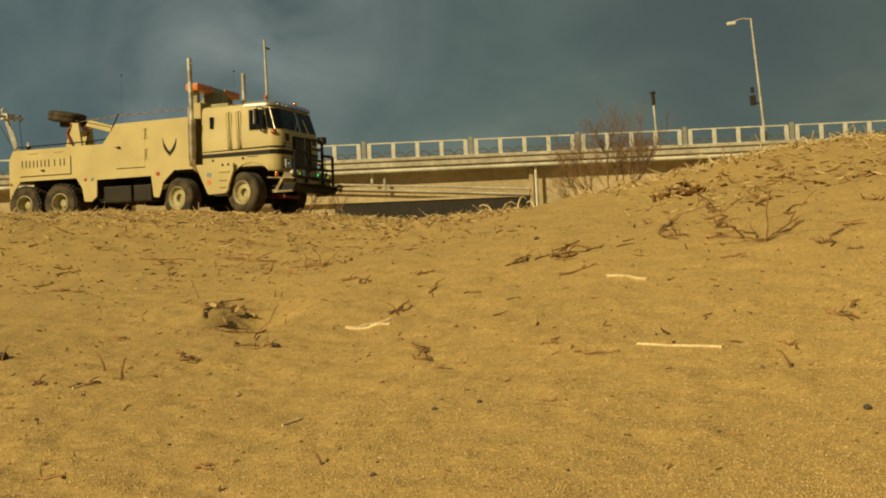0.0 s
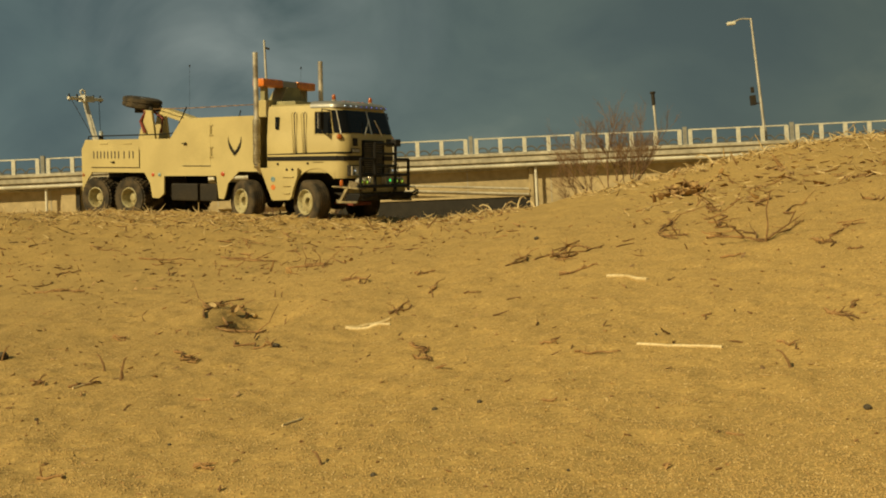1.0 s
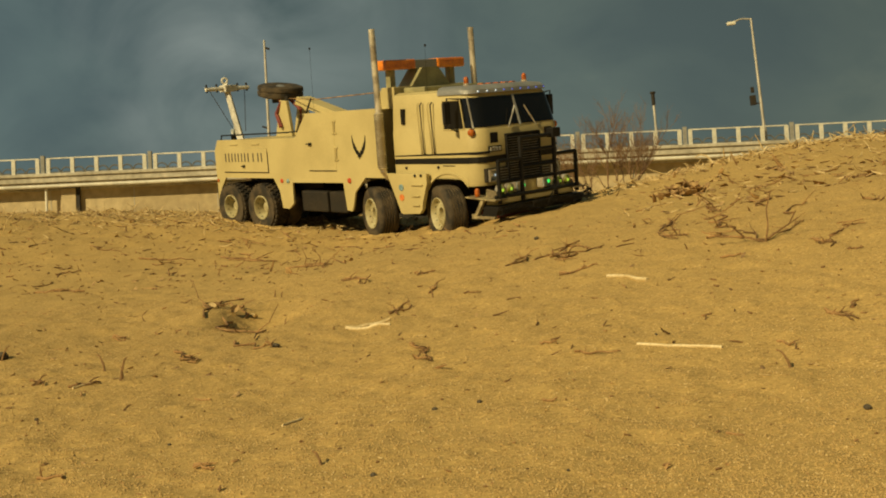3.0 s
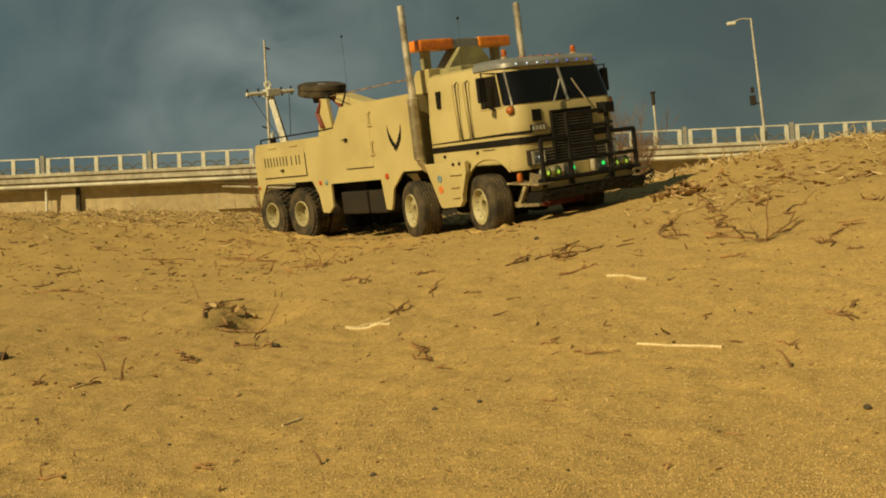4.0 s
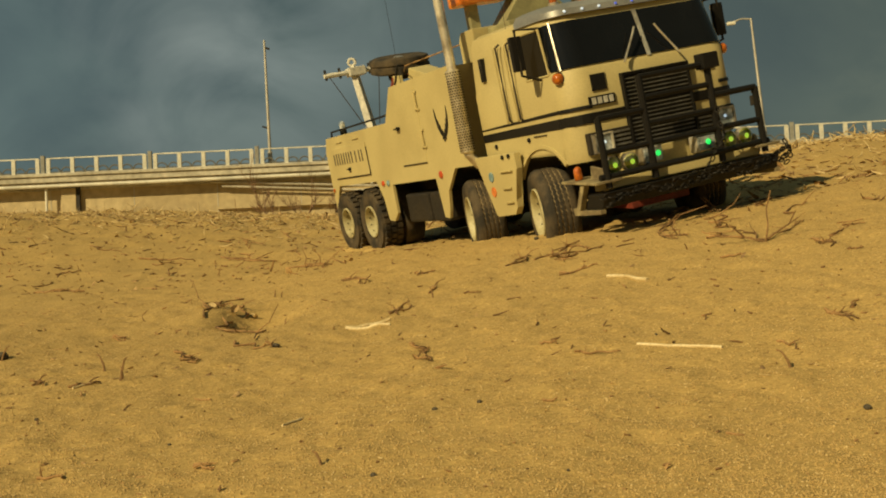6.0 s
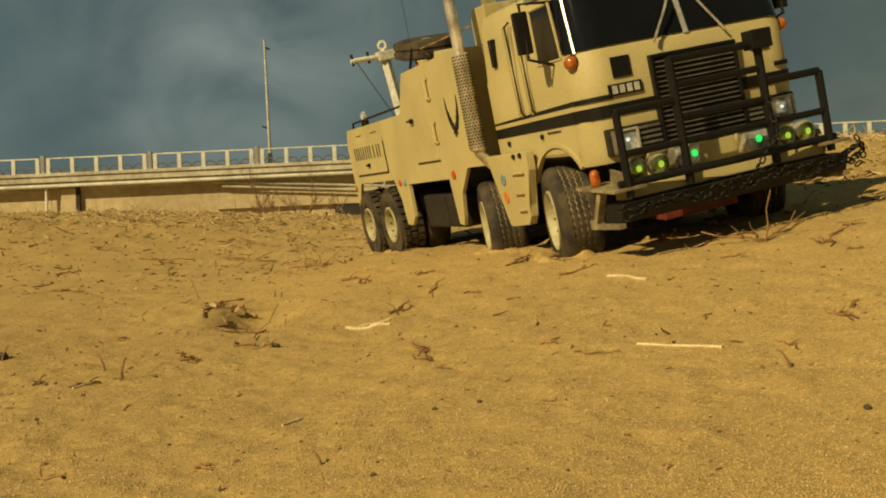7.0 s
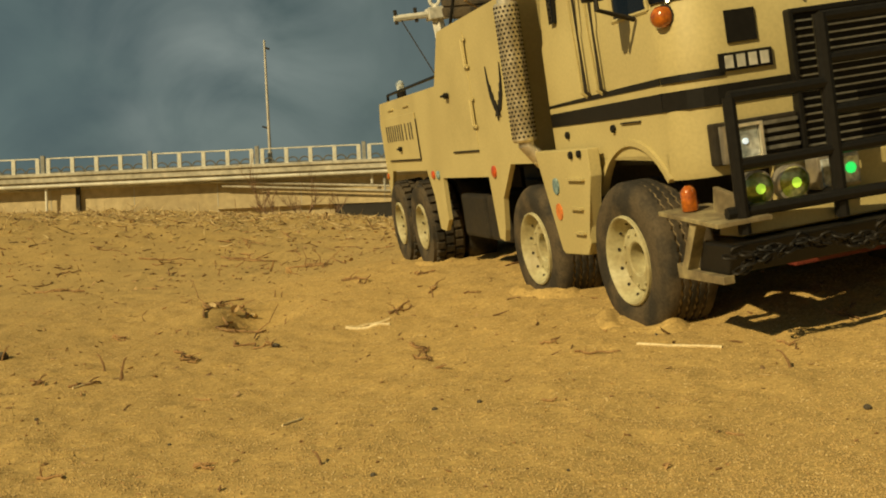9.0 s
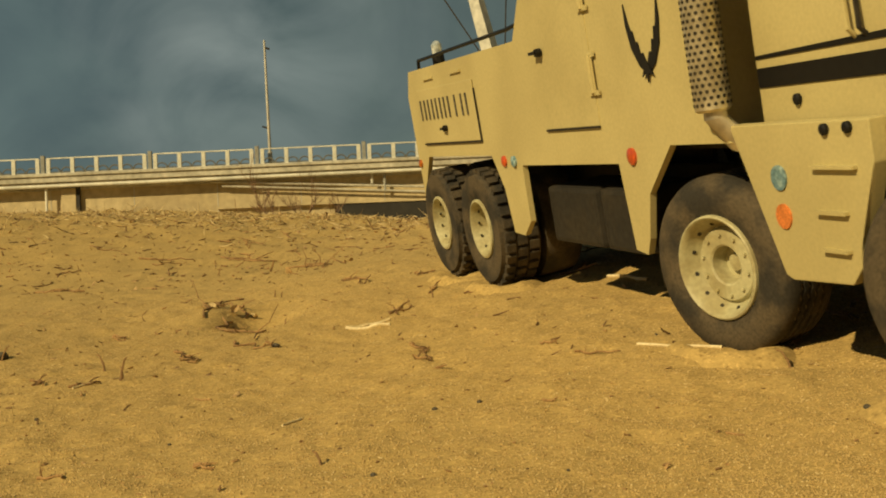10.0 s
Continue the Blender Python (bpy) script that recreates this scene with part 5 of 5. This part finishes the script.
    for pts in ([(0, 0, 0), (0.002, 0, 0.012), (0.002, 0.002, 0.022), (0.006, 0.004, 0.034)], [(0, 0, 0.002), (0.010, 0.004, 0.008), (0.024, 0.008, 0.016)],
                [(0, 0, 0.001), (-0.012, 0.006, 0.005), (-0.026, 0.012, 0.006), (-0.036, 0.02, 0.010)], [(-0.012, 0.006, 0.005), (-0.020, 0.004, 0.012)],
                [(0.010, 0.004, 0.008), (0.016, 0.002, 0.012), (0.020, 0.0, 0.020)]):
        part("branch", tube(bmesh.new(), pts, 0.0007, 6, 0.0004), TWIG, plant, smooth=True)
    # pebbles
    for x, y, r in ((0.135, 0.367, 0.0014), (-0.024, 0.336, 0.0010), (-0.093, 0.612, 0.0021), (0.011, 0.430, 0.0011), (-0.006, 0.424, 0.0011), (-0.251, 0.636, 0.0038), (0.081, 0.972, 0.0024), (-0.170, 0.464, 0.0009), (0.095, 0.514, 0.0008), (-0.103, 0.412, 0.0008), (0.033, 0.327, 0.0006)):
        bm = bmesh.new()
        bmesh.ops.create_icosphere(bm, subdivisions=2, radius=r)
        for v in bm.verts:
            v.co *= 1 + 0.25 * noise.noise(v.co * 400 + Vector((x * 90, y * 90, 0)))
            v.co.z *= 0.75
        ob = part("pebble", bm, STONE, smooth=True)
        ob.location = (x, y, gz(x, y) + r * 0.35)
        tagged(ob, "small dark pebble on the sand", "pebble")
    # heaps of crumpled dead leaves
    for hx, hy, size, count, seed in ((0.268, 1.260, 0.0278, 46, 1), (-0.150, 0.800, 0.0150, 7, 2), (0.411, 1.384, 0.0125, 14, 4), (0.228, 0.940, 0.0066, 9, 6), (0.320, 1.128, 0.0079, 9, 7), (0.174, 0.852, 0.0038, 5, 8), (0.412, 1.108, 0.0078, 8, 9)):
        r2 = random.Random(seed)
        heap = tagged(new("leaf_heap"), "small heap of crumpled brown dead leaves", "leaves")
        heap.matrix_basis = pose(hx, hy, gz(hx, hy))
        for i in range(count):
            bm = bmesh.new()
            a, d = r2.uniform(0, 6.28), size * math.sqrt(r2.random())
            lx, ly = d * math.cos(a), d * math.sin(a) * 0.7
            lz = gz(hx + lx, hy + ly) - gz(hx, hy) + max(0, 0.45 * size * (1 - d / size)) * r2.random()
            ln, wd = size * r2.uniform(0.22, 0.42), size * r2.uniform(0.08, 0.18)
            m = Matrix.Translation((lx, ly, lz + 0.001)) @ Euler((r2.uniform(-0.9, 0.9), r2.uniform(-0.7, 0.7), r2.uniform(0, 6.28))).to_matrix().to_4x4()
            rows = []
            for u in np.linspace(-1, 1, 6):
                half = wd * math.sqrt(max(0.03, 1 - u * u))
                curl = 0.35 * ln * u * u
                rows.append([[bm.verts.new(m @ Vector((u * ln, v * half, curl + abs(v) * half * 0.6 + t * 0.0004))) for v in (-1, 0, 1)] for t in (0, 1)])
            for p, q in zip(rows, rows[1:]):
                for t in (0, 1):
                    for v in (0, 1):
                        bm.faces.new((p[t][v], p[t][v + 1], q[t][v + 1], q[t][v]))
                for v in (0, 2):
                    bm.faces.new((p[0][v], q[0][v], q[1][v], p[1][v]))
            part("leaf", bm, (STRAW, LEAF, TWIG, STRAW)[i % 4] if hy < 0.9 else LEAF, heap, smooth=True)


def scatter(name, count, seed, pick, length, r, mat, label, wide=1.0, curl=0.30):
    """Uncountable bits of straw, twig and leaf, one mesh; wide flattens them."""
    rng = random.Random(seed)
    verts, faces = [], []
    spots = [pick(rng) for _ in range(count)]
    zs = ground_z(np.array([s[0] for s in spots]), np.array([s[1] for s in spots]))
    for (x, y), z in zip(spots, zs):
        a = rng.uniform(0, 6.283)
        ln = rng.uniform(*length) * (0.45 + 1.0 * rng.random() ** 3)
        stands = rng.random() < 0.10
        tilt = rng.uniform(0.3, 1.0) if stands else abs(rng.gauss(0, 0.10))
        d = Vector((math.cos(a) * math.cos(tilt), math.sin(a) * math.cos(tilt), math.sin(tilt)))
        rr = r * rng.uniform(0.45, 1.3)
        u, v = frame_at(d)
        base = len(verts)
        p = Vector((x, y, z + rr * 0.5))
        at = p - d * ln * (0.08 if stands else 0.5)
        way = d.copy()
        n = 4
        for i in range(n):
            thick = rr * (1.0, 1.1, 0.85, 0.4)[i]
            for c in range(4):
                b = math.pi / 2 * c
                verts.append(at + u * math.cos(b) * thick * wide + v * math.sin(b) * thick)
            way = (way + Vector((rng.uniform(-1, 1), rng.uniform(-1, 1), rng.uniform(-0.3, 0.6))) * curl).normalized()
            at = at + way * ln / (n - 1)
        for s in range(0, 4 * (n - 1), 4):
            for c in range(4):
                faces.append((base + s + c, base + s + (c + 1) % 4, base + s + 4 + (c + 1) % 4, base + s + 4 + c))
        faces.append((base, base + 3, base + 2, base + 1))
        faces.append(tuple(base + 4 * (n - 1) + c for c in range(4)))
    me = bpy.data.meshes.new(name)
    me.from_pydata(verts, [], faces)
    me.materials.append(mat)
    tagged(new(name, me), label, "litter", kind="stuff")


place_litter()
crest = lambda g: (g.uniform(-1.1, 0.15), g.gauss(1.95, 0.14))
slope = lambda g: (g.uniform(-0.95, 0.1), g.uniform(1.15, 2.1))
bank = lambda g: (lambda y: (g.uniform(0.16, 0.45) * y + g.uniform(-0.02, 0.1), y))(g.uniform(1.0, 2.0))
near = lambda g: (lambda y: (g.uniform(-0.42, 0.42) * y, y))(g.uniform(0.3, 1.3))
middle = lambda g: (lambda y: (g.uniform(-0.42, 0.42) * y, y))(0.42 + 0.9 * g.random() ** 0.7)
ridge = lambda g: (lambda x: (x, 1.86 - 0.10 * x + g.gauss(0, 0.09)))(g.uniform(0.22, 0.85))
scatter("straw_litter", 2600, 1, crest, (0.006, 0.034), 0.0008, STRAW, "pale dry straw strewn along the crest of the sand", 1.0, 0.45)
scatter("straw_litter", 420, 2, bank, (0.006, 0.026), 0.0008, STRAW, "pale dry straw strewn over the sandy bank")
scatter("straw_litter", 1100, 12, ridge, (0.008, 0.040), 0.0011, STRAW, "pale dry straw on the ridge of the bank")
scatter("leaf_litter", 800, 9, crest, (0.005, 0.016), 0.0007, LEAF, "brown leaf scraps along the crest", 4.0)
scatter("leaf_litter", 420, 10, bank, (0.005, 0.019), 0.0008, LEAF, "brown leaf scraps strewn over the bank", 4.5)
scatter("leaf_litter", 380, 11, slope, (0.004, 0.014), 0.0007, LEAF, "brown leaf scraps on the upper sand", 4.0)
scatter("twig_litter", 420, 3, crest, (0.006, 0.026), 0.0007, TWIG, "thin brown twigs strewn along the crest")
scatter("twig_litter", 520, 8, slope, (0.006, 0.028), 0.0009, TWIG, "thin brown twigs strewn over the sand")
scatter("twig_litter", 240, 4, bank, (0.006, 0.028), 0.0007, TWIG, "brown twig bits strewn over the bank")
scatter("twig_litter", 240, 31, middle, (0.003, 0.013), 0.0005, TWIG, "short brown twig bits strewn over the nearer sand", 1.0, 0.4)
scatter("leaf_litter", 180, 32, middle, (0.002, 0.007), 0.0004, LEAF, "small brown leaf scraps strewn over the nearer sand", 3.0)
scatter("chaff", 560, 5, near, (0.0008, 0.0035), 0.0004, TWIG, "tiny dark chaff on the sand", 1.6)
scatter("chaff", 260, 6, near, (0.001, 0.004), 0.00035, STRAW, "tiny pale chaff on the sand")
scatter("chaff", 850, 7, slope, (0.002, 0.008), 0.0006, TWIG, "small dark chaff on the upper sand", 1.6)


def grains(count, seed):
    """Coarse loose grains on the nearest sand."""
    g = np.random.RandomState(seed)
    y = 0.22 + 0.80 * g.rand(count) ** 1.6
    x = (g.rand(count) * 2 - 1) * 0.44 * y
    r = 0.00020 + 0.00028 * g.rand(count) ** 2
    z = ground_z(x, y) + r * 0.05
    octa = np.array([(1, 0, 0), (0, 1, 0), (-1, 0, 0), (0, -1, 0), (0, 0, 1), (0, 0, -1)], float)
    a = g.rand(count) * 6.28
    shape = octa[None] * (0.7 + 0.6 * g.rand(count, 6, 1))
    c, s = np.cos(a)[:, None], np.sin(a)[:, None]
    px = shape[..., 0] * c - shape[..., 1] * s
    py = shape[..., 0] * s + shape[..., 1] * c
    verts = np.stack([px * r[:, None] + x[:, None], py * r[:, None] + y[:, None], shape[..., 2] * r[:, None] + z[:, None]], -1)
    tri = np.array([(0, 1, 4), (1, 2, 4), (2, 3, 4), (3, 0, 4), (1, 0, 5), (2, 1, 5), (3, 2, 5), (0, 3, 5)])
    faces = (tri[None] + 6 * np.arange(count)[:, None, None]).reshape(-1)
    me = bpy.data.meshes.new("sand_grains")
    me.vertices.add(count * 6)
    me.vertices.foreach_set("co", verts.ravel())
    me.loops.add(len(faces))
    me.loops.foreach_set("vertex_index", faces)
    me.polygons.add(len(faces) // 3)
    me.polygons.foreach_set("loop_start", np.arange(0, len(faces), 3))
    me.update(calc_edges=True)
    me.polygons.foreach_set("use_smooth", np.ones(len(me.polygons), bool))
    me.materials.append(GRAIN)
    tagged(new("sand_grains", me), "loose coarse sand grains, pale and dark", "sand", kind="stuff")


grains(150000, 21)


# ---- loose sand pushed up round the tyres ----
HUB_LIFT = (0.0025, 0.0030, 0.0005, 0.0)
FRONT_LIFT = [(0.0, 0.004), (1.0, 0.001), (2.5, 0.005), (4.0, 0.0025), (5.5, 0.002), (7.0, 0.0065), (8.0, 0.0065), (9.0, 0.0035), (10.0, 0.006)]


def sand_heap(seed):
    """A low uneven rim of sand, open in the middle where the tyre sinks in."""
    nu, nv = 46, 34
    u, v = np.meshgrid(np.linspace(-1, 1, nu) * 0.052, np.linspace(-1, 1, nv) * 0.034)
    q = np.hypot(u / 0.027, v / 0.0165)
    rough = 0.35 + 1.3 * (lumps(u + seed, v, 0.013) + 0.5) + 0.5 * lumps(u, v + seed, 0.0045)
    h = 0.0040 * rough * np.exp(-((q - 1.0) / 0.42) ** 2) - 0.0035 * (1 - np.exp(-(q / 1.7) ** 4)) - 0.0015
    idx = np.arange(nu * nv).reshape(nv, nu)
    faces = np.stack([idx[:-1, :-1], idx[:-1, 1:], idx[1:, 1:], idx[1:, :-1]], -1).reshape(-1, 4)
    me = bpy.data.meshes.new("sand_mound")
    me.from_pydata(np.stack([u.ravel(), v.ravel(), h.ravel()], -1).tolist(), [], faces.tolist())
    me.polygons.foreach_set("use_smooth", [True] * len(faces))
    me.materials.append(SAND)
    return tagged(new("sand_mound", me), "loose yellow sand pushed up round a sinking tyre", "sand", "sand at the tyres")


def on_sand(x, y, turn):
    """A pose that lies on the slope of the sand."""
    e = 0.03
    z, zx, zy = (float(smooth_ground(a, b)) for a, b in ((x, y), (x + e, y), (x, y + e)))
    up = Vector(((z - zx) / e, (z - zy) / e, 1)).normalized()
    ahead = Vector((math.cos(turn), math.sin(turn), 0))
    ahead = (ahead - up * ahead.dot(up)).normalized()
    m = Matrix((ahead, up.cross(ahead), up)).transposed().to_4x4()
    return Matrix.Translation((x, y, z)) @ m


heaps = [sand_heap(0.37 * i) for i in range(len(wheels))]


# ---- what moves ----
def eased(table, t):
    """A smooth curve through rows of time and values."""
    n = len(table)
    i = max(0, min(n - 2, sum(1 for r in table if r[0] <= t) - 1))
    a, b = table[i], table[i + 1]
    h = b[0] - a[0]
    k = (t - a[0]) / h
    out = []
    for c in range(1, len(a)):
        sl = (b[c] - a[c]) / h
        before = (a[c] - table[i - 1][c]) / (a[0] - table[i - 1][0]) if i else sl
        after = (table[i + 2][c] - b[c]) / (table[i + 2][0] - b[0]) if i + 2 < n else sl
        m0, m1 = (before + sl) / 2, (sl + after) / 2
        out.append((2 * k ** 3 - 3 * k ** 2 + 1) * a[c] + (k ** 3 - 2 * k ** 2 + k) * h * m0 + (3 * k ** 2 - 2 * k ** 3) * b[c] + (k ** 3 - k ** 2) * h * m1)
    return out


def motions():
    times = [round(0.1 * i, 1) for i in range(101)]
    poses = [pose(*eased(TRUCK_PATH, t)) for t in times]
    walk(truck, list(zip(times, poses)))
    for (w, x, s, steered), heap in zip(wheels, heaps):
        rows, drift, roll, last = [], [], 20.0 * x, None
        for t, m in zip(times, poses):
            hub = m @ Vector((x, s * 0.083, 0))
            if last is not None:
                step = hub - last
                roll += math.copysign(step.length, step.dot(m.col[0].to_3d())) / R_TYRE
            last = hub
            give = eased(FRONT_LIFT, t)[0] if x > 0.45 else HUB_LIFT[AXLES.index(x)]
            steer = eased(STEER, t)[0] if steered else 0.0
            turned = Matrix.Rotation(math.pi, 4, "Z") if s > 0 else Matrix.Identity(4)
            pin = pose(x, s * 0.065, give, 0, 0, steer) @ pose(0, s * 0.024, 0) if steered else pose(x, s * 0.0965, give)
            local = pin @ Matrix.Rotation(roll, 4, "Y") @ turned
            rows.append((t, local))
            foot = m @ Vector((x, s * 0.084, give))
            drift.append((t, on_sand(foot.x, foot.y, m.to_euler().z)))
        walk(w, rows)
        walk(heap, drift)


motions()
